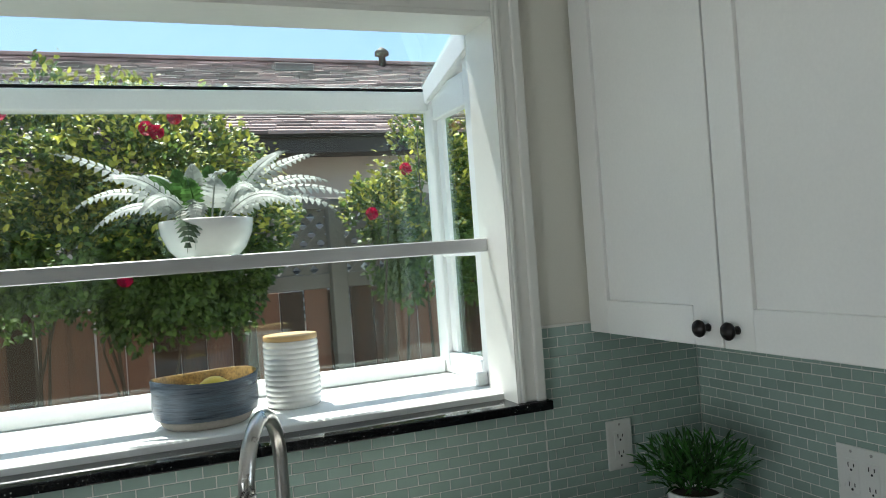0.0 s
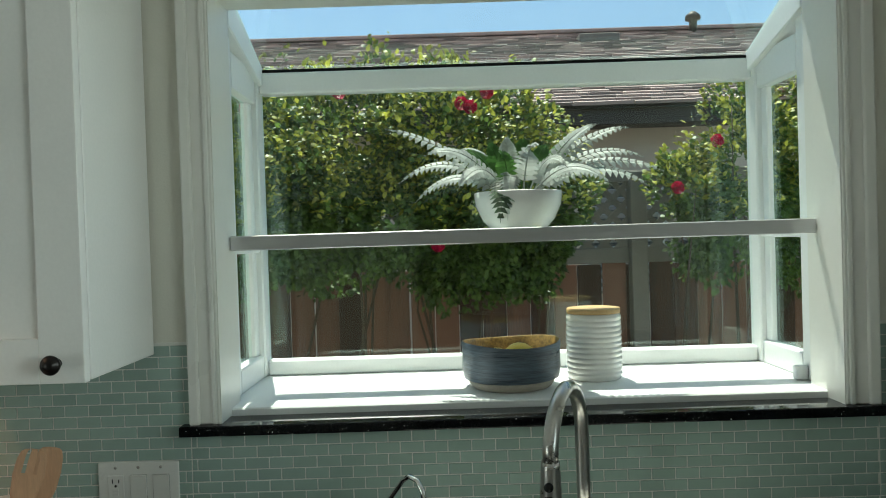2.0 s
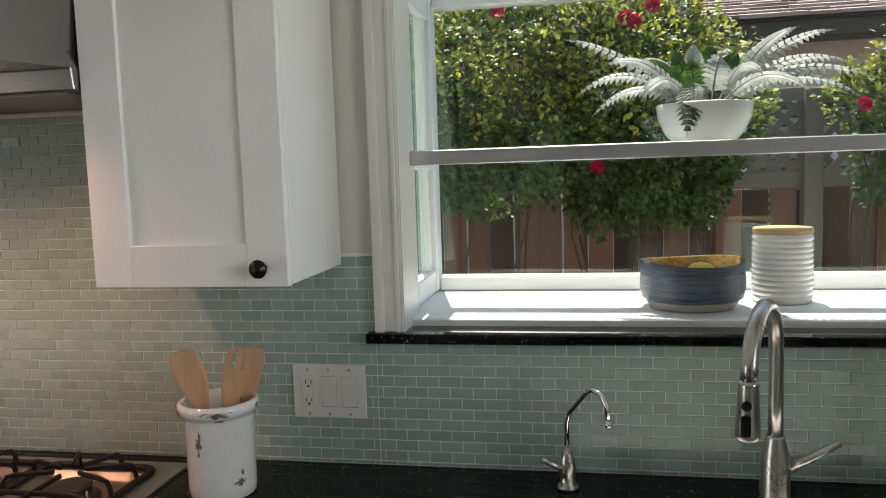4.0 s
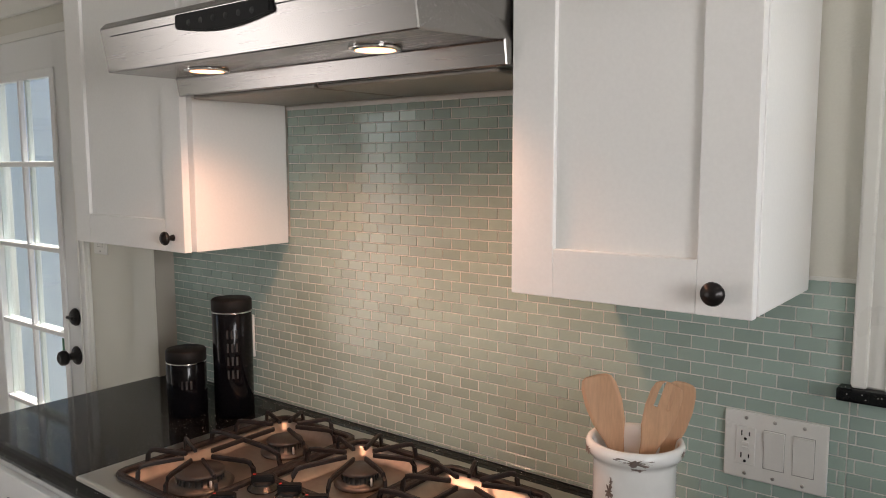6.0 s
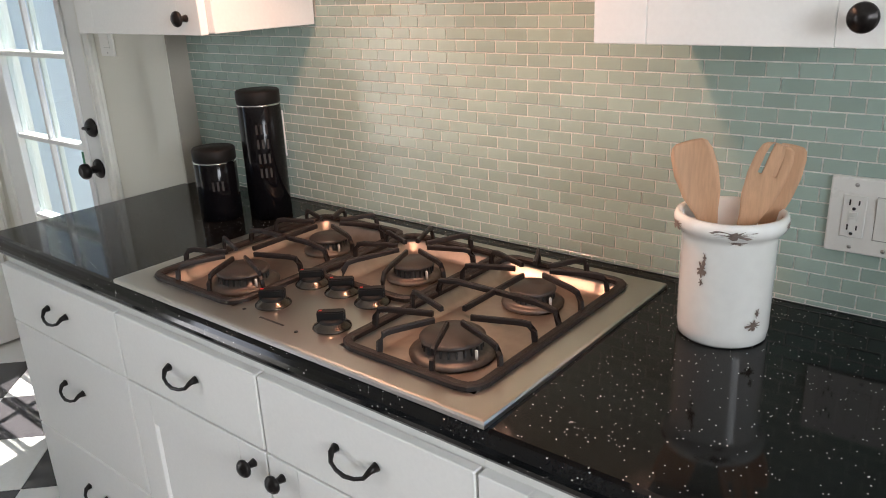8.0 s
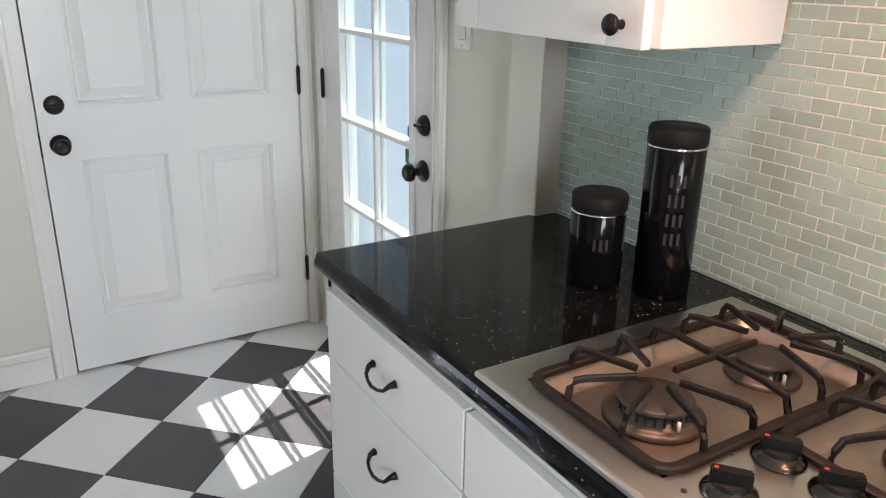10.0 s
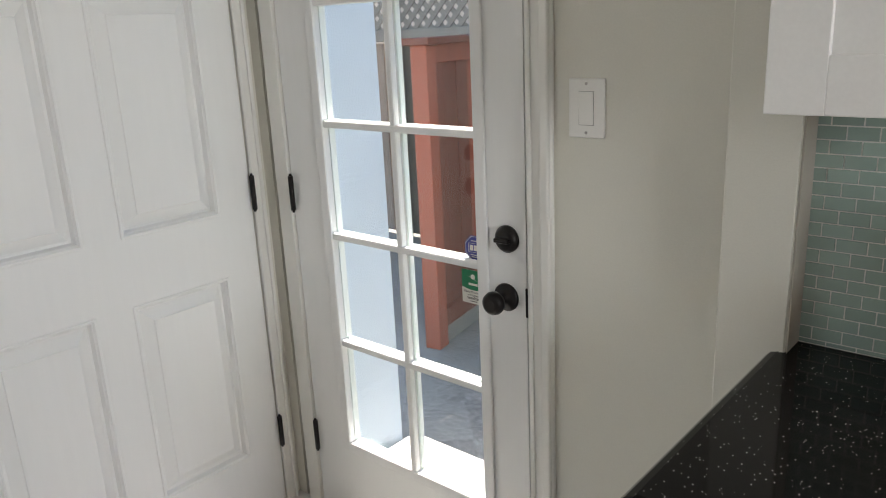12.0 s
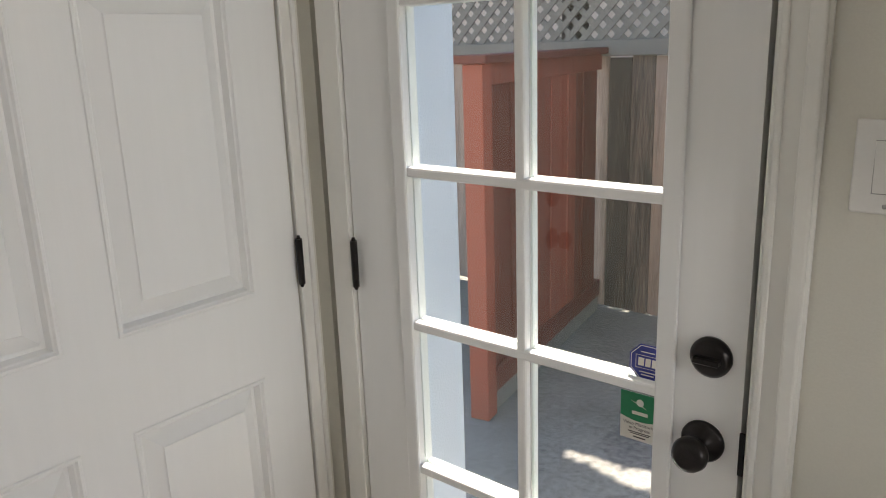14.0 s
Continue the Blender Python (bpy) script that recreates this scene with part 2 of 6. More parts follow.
def lathe(profile, x=0, y=0, z=0, steps=32, tilt=None):
    """A turned body from (radius, height) pairs."""
    bm = bmesh.new()
    rings = []
    for r, h in profile:
        if r < 1e-5:
            rings.append([bm.verts.new((0, 0, h))])
        else:
            rings.append([bm.verts.new((r * math.cos(2 * math.pi * i / steps), r * math.sin(2 * math.pi * i / steps), h)) for i in range(steps)])
    for a, b in zip(rings, rings[1:]):
        for i in range(steps):
            j = (i + 1) % steps
            if len(a) == 1 and len(b) > 1:
                bm.faces.new((a[0], b[i], b[j]))
            elif len(b) == 1 and len(a) > 1:
                bm.faces.new((a[i], a[j], b[0]))
            elif len(a) > 1:
                bm.faces.new((a[i], a[j], b[j], b[i]))
    bmesh.ops.recalc_face_normals(bm, faces=bm.faces)
    m = Matrix.Translation((x, y, z)) @ (tilt if tilt is not None else Matrix())
    bmesh.ops.transform(bm, matrix=m, verts=bm.verts)
    for f in bm.faces:
        f.smooth = True
    return bm


def tube(points, radius, steps=10, bm=None, flat=1.0):
    """A round bar along a line of points; radius may be a list."""
    bm = bm or bmesh.new()
    pts = [Vector(p) for p in points]
    rad = radius if isinstance(radius, (list, tuple)) else [radius] * len(pts)
    rings = []
    up, side = Vector((0, 0, 1)), None
    for i, p in enumerate(pts):
        d = (pts[min(i + 1, len(pts) - 1)] - pts[max(i - 1, 0)]).normalized()
        if side is None:
            side = d.cross(up) if abs(d.dot(up)) < 0.95 else d.cross(Vector((1, 0, 0)))
        s = (side - d * side.dot(d)).normalized()
        side = s
        u = s.cross(d).normalized()
        rings.append([bm.verts.new(p + rad[i] * (math.cos(a) * s + flat * math.sin(a) * u)) for a in [2 * math.pi * k / steps for k in range(steps)]])
    for a, b in zip(rings, rings[1:]):
        for i in range(steps):
            bm.faces.new((a[i], a[(i + 1) % steps], b[(i + 1) % steps], b[i])).smooth = True
    bm.faces.new(rings[0][::-1])
    bm.faces.new(rings[-1])
    return bm


def prism(outline, axis, lo, hi, bevel=0.0, seg=1):
    """An outline of 2D points drawn out along an axis ('x', 'y' or 'z')."""
    bm = bmesh.new()
    def at(p, v):
        return {"x": (v, p[0], p[1]), "y": (p[0], v, p[1]), "z": (p[0], p[1], v)}[axis]
    a = [bm.verts.new(at(p, lo)) for p in outline]
    b = [bm.verts.new(at(p, hi)) for p in outline]
    k = len(outline)
    bm.faces.new(a), bm.faces.new(b[::-1])
    for i in range(k):
        bm.faces.new((a[i], b[i], b[(i + 1) % k], a[(i + 1) % k]))
    bmesh.ops.recalc_face_normals(bm, faces=bm.faces)
    if bevel:
        bmesh.ops.bevel(bm, geom=list(bm.edges), offset=bevel, segments=seg, affect="EDGES")
    return bm


def mesh_of(name, bm, material):
    me = bpy.data.meshes.new(name)
    bm.to_mesh(me)
    bm.free()
    me.materials.append(material)
    return me


def thing(name, loc, label, category, group="", kind=""):
    """An empty at the base of a thing; its parts are given in world metres."""
    ob = new(name)
    ob.empty_display_size = 0.05
    ob.location = loc
    ORIGIN[ob] = Vector(loc)
    return tagged(ob, label, category, group, kind)


def part(name, bm, material, parent, label=""):
    o = ORIGIN[parent]
    bmesh.ops.translate(bm, verts=bm.verts, vec=-o)
    ob = new(name, mesh_of(name, bm, material))
    ob.parent = parent
    ORIGIN[ob] = o
    return tagged(ob, label)


def solid(name, bm, material, label, category="", kind="", group=""):
    return tagged(new(name, mesh_of(name, bm, material)), label, category, group, kind)


def solid_root(name, bm, material, label, category="", kind="", group=""):
    ob = solid(name, bm, material, label, category, kind, group)
    ORIGIN[ob] = Vector((0, 0, 0))
    return ob


def wall_with_holes(u0, u1, z0, z1, holes):
    """Rectangles that fill a wall around its openings (each hole: u0, u1, z0, z1)."""
    us = sorted({u0, u1, *[h[0] for h in holes], *[h[1] for h in holes]})
    out = []
    for a, b in zip(us, us[1:]):
        spans = sorted((h[2], h[3]) for h in holes if h[0] <= a and h[1] >= b)
        z = z0
        for lo, hi in spans:
            if lo > z:
                out.append((a, b, z, lo))
            z = hi
        if z < z1:
            out.append((a, b, z, z1))
    return out



# ---- the room ----
CEILING_Z, COUNTER_Z = 2.46, 0.915
WIN = (0.09, 1.352, 1.186, 2.092)       # opening of the garden window: x, x, z, z
DOOR = (-3.313, -2.405, 0.0, 2.04)     # opening of the glazed door
bm = bmesh.new()
for a, b, lo, hi in wall_with_holes(-1.83, 2.0, 0, CEILING_Z, [WIN]):
    bm_box(bm, a, b, 0.003, 0.135, lo, hi)
wall_north = solid_root("wall_north", bm, WALL, "cream painted kitchen wall behind the counter", kind="structure")
bm = bmesh.new()
for a, b, lo, hi in wall_with_holes(-3.49, -1.952, 0, CEILING_Z, [DOOR]):
    bm_box(bm, a, b, 0.003, 0.135, lo, hi)
bm_box(bm, -1.952, -1.83, -0.065, 0.135, 0, CEILING_Z, 0.003)
TAUPE = mat("taupe_wall_end", (0.40, 0.365, 0.31), 0.55, scale=3, fine=260, vary=0.04, bump=0.12)
wall_door = solid_root("wall_door", bm, WALL, "cream painted wall beside the glazed door", kind="structure")
bm = bmesh.new()
PDOOR = (-0.980, -0.058, 0.0, 2.04)
# the second hole is an unseen opening added for the west lamp
for a, b, lo, hi in wall_with_holes(-8.0, 0.003, 0, CEILING_Z, [PDOOR, (-3.20, -2.20, 0.10, 2.10)]):
    bm_box(bm, -3.49, -3.353, a, b, lo, hi)
bm_box(bm, -3.56, -3.49, -1.2, 0.0, 0, 2.2)
wall_west = solid_root("wall_west", bm, WALL, "pale painted wall around the panelled door", kind="structure")
bm = bmesh.new()
# the hole is an unseen window added for the east lamp
for a, b, lo, hi in wall_with_holes(-8.0, 0.003, 0, CEILING_Z, [(-1.98, -0.98, 1.02, 2.10)]):
    bm_box(bm, 1.868, 2.0, a, b, lo, hi)
wall_east = solid_root("wall_east", bm, WALL, "cream painted wall behind the corner cabinets", kind="structure")
bm = bmesh.new()
# both wide holes and the back room are added to cut bounced light
for a, b, lo, hi in wall_with_holes(-3.48, 2.0, 0, CEILING_Z, [(-0.75, 0.05, 1.50, 1.96), (-3.1, -1.0, 0.0, 2.3), (0.3, 1.7, 0.0, 2.3)]):
    bm_box(bm, a, b, -4.34, -4.2, lo, hi)
bm_box(bm, -3.49, 2.0, -8.14, -8.0, 0, CEILING_Z)
wall_south = solid_root("wall_south", bm, WALL, "plain painted wall with unseen openings added to drain light into a back room", kind="structure")
solid("ceiling", box(-3.48, 2.0, -8.14, 0.135, CEILING_Z, CEILING_Z + 0.1), CEIL, "plain white painted ceiling", kind="structure")

# thin taupe strip over the end face, darker than the cream wall
solid("wall_return", box(-1.8295, -1.826, -0.064, 0.0, COUNTER_Z, 1.349), TAUPE, "narrow taupe wall end above the worktop", kind="structure")

# floor under the tiles
floor = solid_root("floor", box(-3.49, 1.868, -8.0, 0.135, -0.1, -0.004), FLOOR_GROUT, "black and white chequered tile floor laid diagonally", kind="structure")

# baseboards and casings
def board(name, bm, label):
    return solid(name, bm, TRIM, label, kind="structure")


bm = bmesh.new()
bm_box(bm, -3.353, -3.335, -2.20, -1.055, 0, 0.10, 0.003)
bm_box(bm, -3.353, -3.328, -2.20, -1.055, 0.10, 0.135, 0.006, 2)
board("baseboard", bm, "white moulded baseboard along the wall")
board("baseboard", box(-2.335, -1.952, -0.014, 0.003, 0, 0.13, 0.004), "white baseboard beside the glazed door")


def casing_y(bm, x0, x1, z0, z1, y, side):
    """Moulded upright casing on a wall that faces the room (y is the wall's face)."""
    w = x1 - x0
    bm_box(bm, x0, x1, y - 0.014, y, z0, z1, 0.003)
    a = x0 if side > 0 else x1
    bm_box(bm, *sorted((a + side * w * 0.62, a + side * w * 0.96)), y - 0.024, y - 0.013, z0, z1, 0.004, 2)
    bm_box(bm, *sorted((a + side * w * 0.10, a + side * w * 0.26)), y - 0.019, y - 0.013, z0, z1, 0.003, 2)


bm = bmesh.new()
casing_y(bm, -2.402, -2.336, 0, 2.10, 0.003, 1)
bm_box(bm, -3.348, -2.336, -0.014, 0.003, 2.10, 2.17, 0.004)
# jamb lining of the opening
bm_box(bm, -3.290, -3.232, -0.006, 0.135, 0, 2.04, 0.002)
bm_box(bm, -3.313, -3.290, 0.07, 0.135, 0, 2.04)
bm_box(bm, -2.406, -2.402, 0.004, 0.135, 0, 2.04)
bm_box(bm, -3.313, -2.406, 0.004, 0.135, 2.012, 2.04)
# stops behind the door's edges
bm_box(bm, -3.232, -3.216, 0.048, 0.064, 0, 2.012)
bm_box(bm, -2.424, -2.406, 0.048, 0.064, 0, 2.012)
board("trim", bm, "white moulded casing around the glazed door")

bm = bmesh.new()
for a, b, s in ((-1.052, -0.982, -1), (-0.056, -0.018, 1)):
    bm_box(bm, -3.353, -3.337, a, b, 0, 2.10, 0.003)
    o = a if s > 0 else b
    bm_box(bm, -3.339, -3.329, *sorted((o + s * 0.65 * (b - a), o + s * 0.95 * (b - a))), 0, 2.10, 0.004, 2)
bm_box(bm, -3.353, -3.335, -0.982, -0.056, 2.04, 2.11, 0.003)
board("trim", bm, "white moulded casing around the panelled door")

# ---- the garden window ----
WX0, WX1, WY = 0.048, 1.394, 0.455
bm = bmesh.new()
casing_y(bm, 0.026, 0.090, 1.207, 2.165, 0.003, -1)
casing_y(bm, 1.352, 1.422, 1.207, 2.165, 0.003, 1)
bm_box(bm, 0.090, 1.352, -0.011, 0.003, 2.092, 2.165, 0.003)
board("trim", bm, "white moulded casing around the garden window")
bm = bmesh.new()
bm_box(bm, 0.080, 0.0915, -0.009, 0.135, 1.207, 2.092)
bm_box(bm, 1.3505, 1.362, -0.009, 0.135, 1.207, 2.092)
bm_box(bm, 0.0915, 1.3505, -0.009, 0.135, 2.081, 2.092)
board("trim", bm, "white painted lining of the window opening")

window_1 = tagged(new("window_1"), "white vinyl garden window box with a sloping glass top", "window", kind="structure")
window_1.location = (0.72, 0.28, 1.19)
ORIGIN[window_1] = Vector(window_1.location)
bm = bmesh.new()
bm_box(bm, WX0 - 0.02, WX1 + 0.02, 0.062, WY + 0.03, 1.180, 1.222, 0.003)
part("window_ledge", bm, VINYL, window_1, "white ledge lit by the sun")
bm = bmesh.new()
for a, b in ((WX0 - 0.01, 0.083), (1.360, WX1 + 0.01)):
    bm_box(bm, a, b, WY - 0.035, WY + 0.03, 1.222, 2.010, 0.004)
bm_box(bm, 0.083, 1.360, WY - 0.015, WY + 0.03, 1.222, 1.262, 0.004)
bm_box(bm, 0.083, 1.360, WY - 0.015, WY + 0.03, 1.955, 2.010, 0.004)
part("window_frame", bm, VINYL, window_1)
for x, s in ((WX0, 1), (WX1, -1)):
    bm = bmesh.new()
    xa, xb = sorted((x, x + s * 0.030))
    bm_box(bm, xa, xb, 0.135, 0.20, 1.222, 2.06, 0.003)
    bm_box(bm, xa, xb, 0.20, WY - 0.035, 1.222, 1.280, 0.003)
    bm_box(bm, xa, xb, 0.20, WY - 0.035, 1.545, 1.585, 0.003)
    bm_box(bm, xa, xb, 0.20, WY - 0.035, 1.925, 2.010, 0.003)
    bm_box(bm, *sorted((x + s * 0.006, x + s * 0.020)), 0.385, WY - 0.035, 1.280, 1.925, 0.003)
    part("side_frame", bm, VINYL, window_1)
    ob = part("pane", box(*sorted((x + s * 0.004, x + s * 0.009)), 0.20, 0.39, 1.280, 1.925), PANE, window_1)
    ob.visible_shadow = False
    bm = prism([(0.137, 2.05), (WY + 0.03, 1.965), (WY + 0.03, 2.012), (0.137, 2.140)], "x", *sorted((x - s * 0.005, x + s * 0.045)), 0.003)
    part("roof_bar", bm, VINYL, window_1)
bm = bmesh.new()
bm_box(bm, 1.335, 1.363, 0.17, 0.19, 1.2225, 1.255, 0.003)
part("crank", bm, VINYL, window_1, "small white window crank")
ob = part("pane", box(0.078, 1.365, WY + 0.008, WY + 0.013, 1.255, 1.962), PANE, window_1, "clear front pane")
ob.visible_shadow = False
bm = prism([(0.137, 2.115), (WY + 0.02, 2.012), (WY + 0.02, 2.017), (0.137, 2.120)], "x", WX0 + 0.04, WX1 - 0.04)
ob = part("pane", bm, PANE, window_1, "sloping roof pane")
ob.visible_shadow = False
part("roof_bar", box(WX0, WX1, 0.136, 0.160, 2.092, 2.15, 0.003), VINYL, window_1)
part("roof_seal", box(WX0 + 0.04, WX1 - 0.04, WY - 0.012, WY - 0.004, 2.010, 2.018), BLACKPLASTIC, window_1, "thin dark seal under the roof pane")

shelf = thing("window_shelf", (0.72, 0.25, 1.555), "glass shelf with an aluminium front rail in the window", "shelf")
part("front_rail", box(0.0925, 1.3495, 0.090, 0.104, 1.554, 1.586, 0.002), mat("satin_aluminium_rail", (0.62, 0.62, 0.62), 0.35, metal=0.7, scale=5, fine=60, vary=0.05, bump=0.01, stretch=(0.5, 20, 20)), shelf)
ob = part("glass_plate", box(0.0945, 1.3475, 0.104, 0.430, 1.566, 1.572), SHELFGLASS, shelf, "clear green-edged glass")
ob.visible_shadow = False

solid("window_sill", box(0.010, 1.430, -0.030, 0.0615, 1.186, 1.207, 0.003, 2), GRANITE, "polished black granite window sill", kind="structure")

# ---- worktop and base cabinets ----
COUNTER = 0.914
SINK = (0.43, 1.16, -0.54, -0.150)


def nosed(x0, x1, y0, y1):
    """Worktop slab with a rounded front edge at y0."""
    t = 0.042
    pts = [(y1, COUNTER - t), (y1, COUNTER)]
    for k in range(9):
        a = math.pi / 2 + math.pi * k / 8
        pts.append((y0 + t / 2 + t / 2 * math.cos(a), COUNTER - t / 2 + t / 2 * math.sin(a)))
    return prism(pts, "x", x0, x1)


bm = bmesh.new()
parts_of_top = [nosed(-1.842, -1.245, -0.610, 0.0), nosed(-1.245, -0.42, -0.610, -0.570), box(-1.245, -0.42, -0.078, 0.0, COUNTER - 0.042, COUNTER), nosed(-0.42, SINK[0], -0.610, 0.0), nosed(SINK[0], SINK[1], -0.610, SINK[2]), nosed(SINK[1], 1.866, -0.610, 0.0),
                box(SINK[0], SINK[1], SINK[3], 0.0, COUNTER - 0.042, COUNTER), box(1.25, 1.866, -2.6, -0.610, COUNTER - 0.042, COUNTER, 0.004)]
# rounded end of the run
end = []
for k in range(7):
    a = math.pi / 2 + math.pi * k / 6
    end.append((-1.842 + 0.021 * math.cos(a), COUNTER - 0.021 + 0.021 * math.sin(a)))
parts_of_top.append(prism(end, "y", -0.598, -0.066))
me_join = bmesh.new()
for p in parts_of_top:
    tmp = bpy.data.meshes.new("tmp")
    p.to_mesh(tmp)
    p.free()
    me_join.from_mesh(tmp)
    bpy.data.meshes.remove(tmp)
bmesh.ops.remove_doubles(me_join, verts=me_join.verts, dist=0.0005)
counter = solid("counter", me_join, GRANITE, "polished black granite worktop with pale flecks", "worktop")

sink = thing("sink", (0.8, -0.34, 0.70), "dark undermount sink set in the worktop", "sink")
bm = bmesh.new()
x0, x1, y0, y1 = SINK[0] - 0.01, SINK[1] + 0.01, SINK[2] - 0.01, SINK[3] + 0.01
bm_box(bm, x0, x1, y0, y1, 0.69, 0.70)
for q in ((x0 - 0.01, x0, y0, y1), (x1, x1 + 0.01, y0, y1), (x0, x1, y0 - 0.01, y0), (x0, x1, y1, y1 + 0.01)):
    bm_box(bm, *q, 0.69, COUNTER - 0.043)
part("basin", bm, BLACKPLASTIC, sink)
part("drain", lathe([(0, 0), (0.045, 0), (0.045, 0.004), (0, 0.004)], 0.8, -0.34, 0.70), CHROME, sink, "round steel drain")


def shaker_door(parent, x0, x1, z0, z1, y, rail=0.075, turn=None):
    """A framed door front that faces -y: a recessed panel with two stiles and two rails under it as parts."""
    t = 0.019
    def put(bm):
        if turn is not None:
            bmesh.ops.transform(bm, matrix=turn, verts=bm.verts)
        return bm
    d = part("door", put(box(x0 + rail - 0.004, x1 - rail + 0.004, y + 0.009, y + t - 0.002, z0 + rail - 0.004, z1 - rail + 0.004)), CAB, parent)
    for n, q in (("stile", (x0, x0 + rail, z0, z1)), ("stile", (x1 - rail, x1, z0, z1)), ("rail", (x0 + rail, x1 - rail, z0, z0 + rail)), ("rail", (x0 + rail, x1 - rail, z1 - rail, z1))):
        part(n, put(box(q[0], q[1], y, y + t, q[2], q[3], 0.0012)), CAB, d)
    return d


def knob_bm(p, way):
    """A round cupboard knob with a stepped face on a stem, pointing along way."""
    t = Vector(way).to_track_quat("Z", "Y").to_matrix().to_4x4()
    return lathe([(0, 0), (0.008, 0), (0.007, 0.004), (0.0055, 0.012), (0.008, 0.016), (0.0155, 0.019), (0.0165, 0.023), (0.0145, 0.027), (0.010, 0.0285), (0.009, 0.031), (0, 0.032)], *p, steps=24, tilt=t)


def pull_bm(x, y, z):
    """A bail pull: two flared feet and a sagging bar."""
    bm = bmesh.new()
    w = 0.042
    pts = [(x - w, y, z + 0.012), (x - w + 0.002, y - 0.012, z + 0.010), (x - w * 0.8, y - 0.020, z), (x - w * 0.45, y - 0.024, z - 0.005), (x, y - 0.026, z - 0.007),
           (x + w * 0.45, y - 0.024, z - 0.005), (x + w * 0.8, y - 0.020, z), (x + w - 0.002, y - 0.012, z + 0.010), (x + w, y, z + 0.012)]
    tube(pts, [0.008, 0.005, 0.0034, 0.0032, 0.0036, 0.0032, 0.0034, 0.005, 0.008], 10, bm)
    return bm


FY = -0.605


def base_unit(x0, x1, fronts, name="base_cabinet", label=""):
    """fronts: (kind, x0, x1, z0, z1) with a pull or a knob side."""
    c = thing(name, ((x0 + x1) / 2, -0.32, 0.0), label, "cabinet", "base cabinets")
    part("body", box(x0, x1, FY + 0.019, -0.004, 0.10, COUNTER - 0.043), CAB, c)
    part("plinth", box(x0, x1, FY + 0.08, -0.10, 0.0, 0.10), CAB, c)
    for kind, a, b, lo, hi, k in fronts:
        if kind == "drawer":
            d = part("drawer", box(a, b, FY, FY + 0.0185, lo, hi, 0.002), CAB, c)
            part("handle", pull_bm((a + b) / 2, FY, (lo + hi) / 2 - 0.004 if hi - lo < 0.2 else hi - 0.115), BLACKMETAL, d, "dark bronze pull")
        else:
            d = shaker_door(c, a, b, lo, hi, FY)
            part("knob", knob_bm((b - 0.035 if k > 0 else a + 0.035, FY, hi - 0.032), (0, -1, 0)), BLACKMETAL, d, "dark bronze knob")
    return c


g = 0.002
base_unit(-1.796, -1.284, [("drawer", -1.795, -1.284 - g, 0.708, 0.852, 0), ("drawer", -1.795, -1.284 - g, 0.425, 0.704, 0), ("drawer", -1.795, -1.284 - g, 0.115, 0.421, 0)],
          label="white base cabinet with three flat drawers and bronze pulls")
base_unit(-1.283, -0.844, [("drawer", -1.281, -0.844 - g, 0.708, 0.852, 0), ("door", -1.281, -0.844 - g, 0.115, 0.704, 1)], label="white base cabinet with a drawer above a framed door")
base_unit(-0.843, -0.402, [("drawer", -0.841, -0.402 - g, 0.708, 0.852, 0), ("door", -0.841, -0.402 - g, 0.115, 0.704, -1)], label="white base cabinet below the cooktop with drawer and door")
base_unit(-0.401, 0.38, [("door", -0.399, -0.012, 0.115, 0.852, 1), ("door", -0.008, 0.38 - g, 0.115, 0.852, -1)], label="white base cabinet with two framed doors beside the sink")
base_unit(0.381, 1.20, [("door", 0.383, 0.788, 0.115, 0.852, 1), ("door", 0.792, 1.198, 0.115, 0.852, -1)], label="white sink cabinet with two framed doors")
solid("corner_cabinet", box(1.24, 1.866, -2.59, -0.004, 0.0, COUNTER - 0.043, 0.002), CAB, "white base cabinet in the corner under the worktop", "cabinet")

# ---- upper cabinets ----
UZ, UTOP, UY = 1.351, 2.40, -0.298


def upper_unit(x0, x1, z0, doors, label):
    c = thing("wall_cabinet", ((x0 + x1) / 2, -0.15, z0), label, "cabinet", "wall cabinets")
    part("body", box(x0, x1, UY + 0.0195, -0.0045, z0, UTOP, 0.0015), CAB, c)
    for a, b, k, rail in doors:
        d = shaker_door(c, a, b, z0 - 0.002, UTOP - 0.004, UY, rail)
        part("knob", knob_bm((b - 0.045 if k > 0 else a + 0.045, UY, z0 + 0.032), (0, -1, 0)), BLACKMETAL, d, "dark bronze knob")
    return c


upper_unit(-1.818, -1.292, UZ, [(-1.818, -1.312, 1, 0.076)], "white wall cabinet with one framed door beside the hood")
upper_unit(-0.416, -0.042, UZ, [(-0.416, -0.044, 1, 0.075)], "white wall cabinet with one framed door beside the window")
upper_unit(-1.289, -0.419, 1.886, [(-1.287, -0.878, 1, 0.07), (-0.874, -0.421, -1, 0.07)], "short white wall cabinet with two doors above the hood")

c = thing("wall_cabinet", (1.70, -0.45, UZ), "white wall cabinet with two framed doors in the corner", "cabinet", "wall cabinets")
part("body", box(1.5755, 1.866, -0.895, -0.0045, UZ, UTOP, 0.0015), CAB, c)
for a, b, k in ((-0.4455, -0.006, -1), (-0.893, -0.4505, 1)):
    d = shaker_door(c, -b, -a, UZ - 0.002, UTOP - 0.004, 0.0, 0.075, Matrix.Translation((1.556, 0, 0)) @ Matrix.Rotation(-math.pi / 2, 4, "Z"))
    part("knob", knob_bm((1.556, (a + 0.035) if k < 0 else (b - 0.035), UZ + 0.034), (-1, 0, 0)), BLACKMETAL, d, "dark bronze knob")

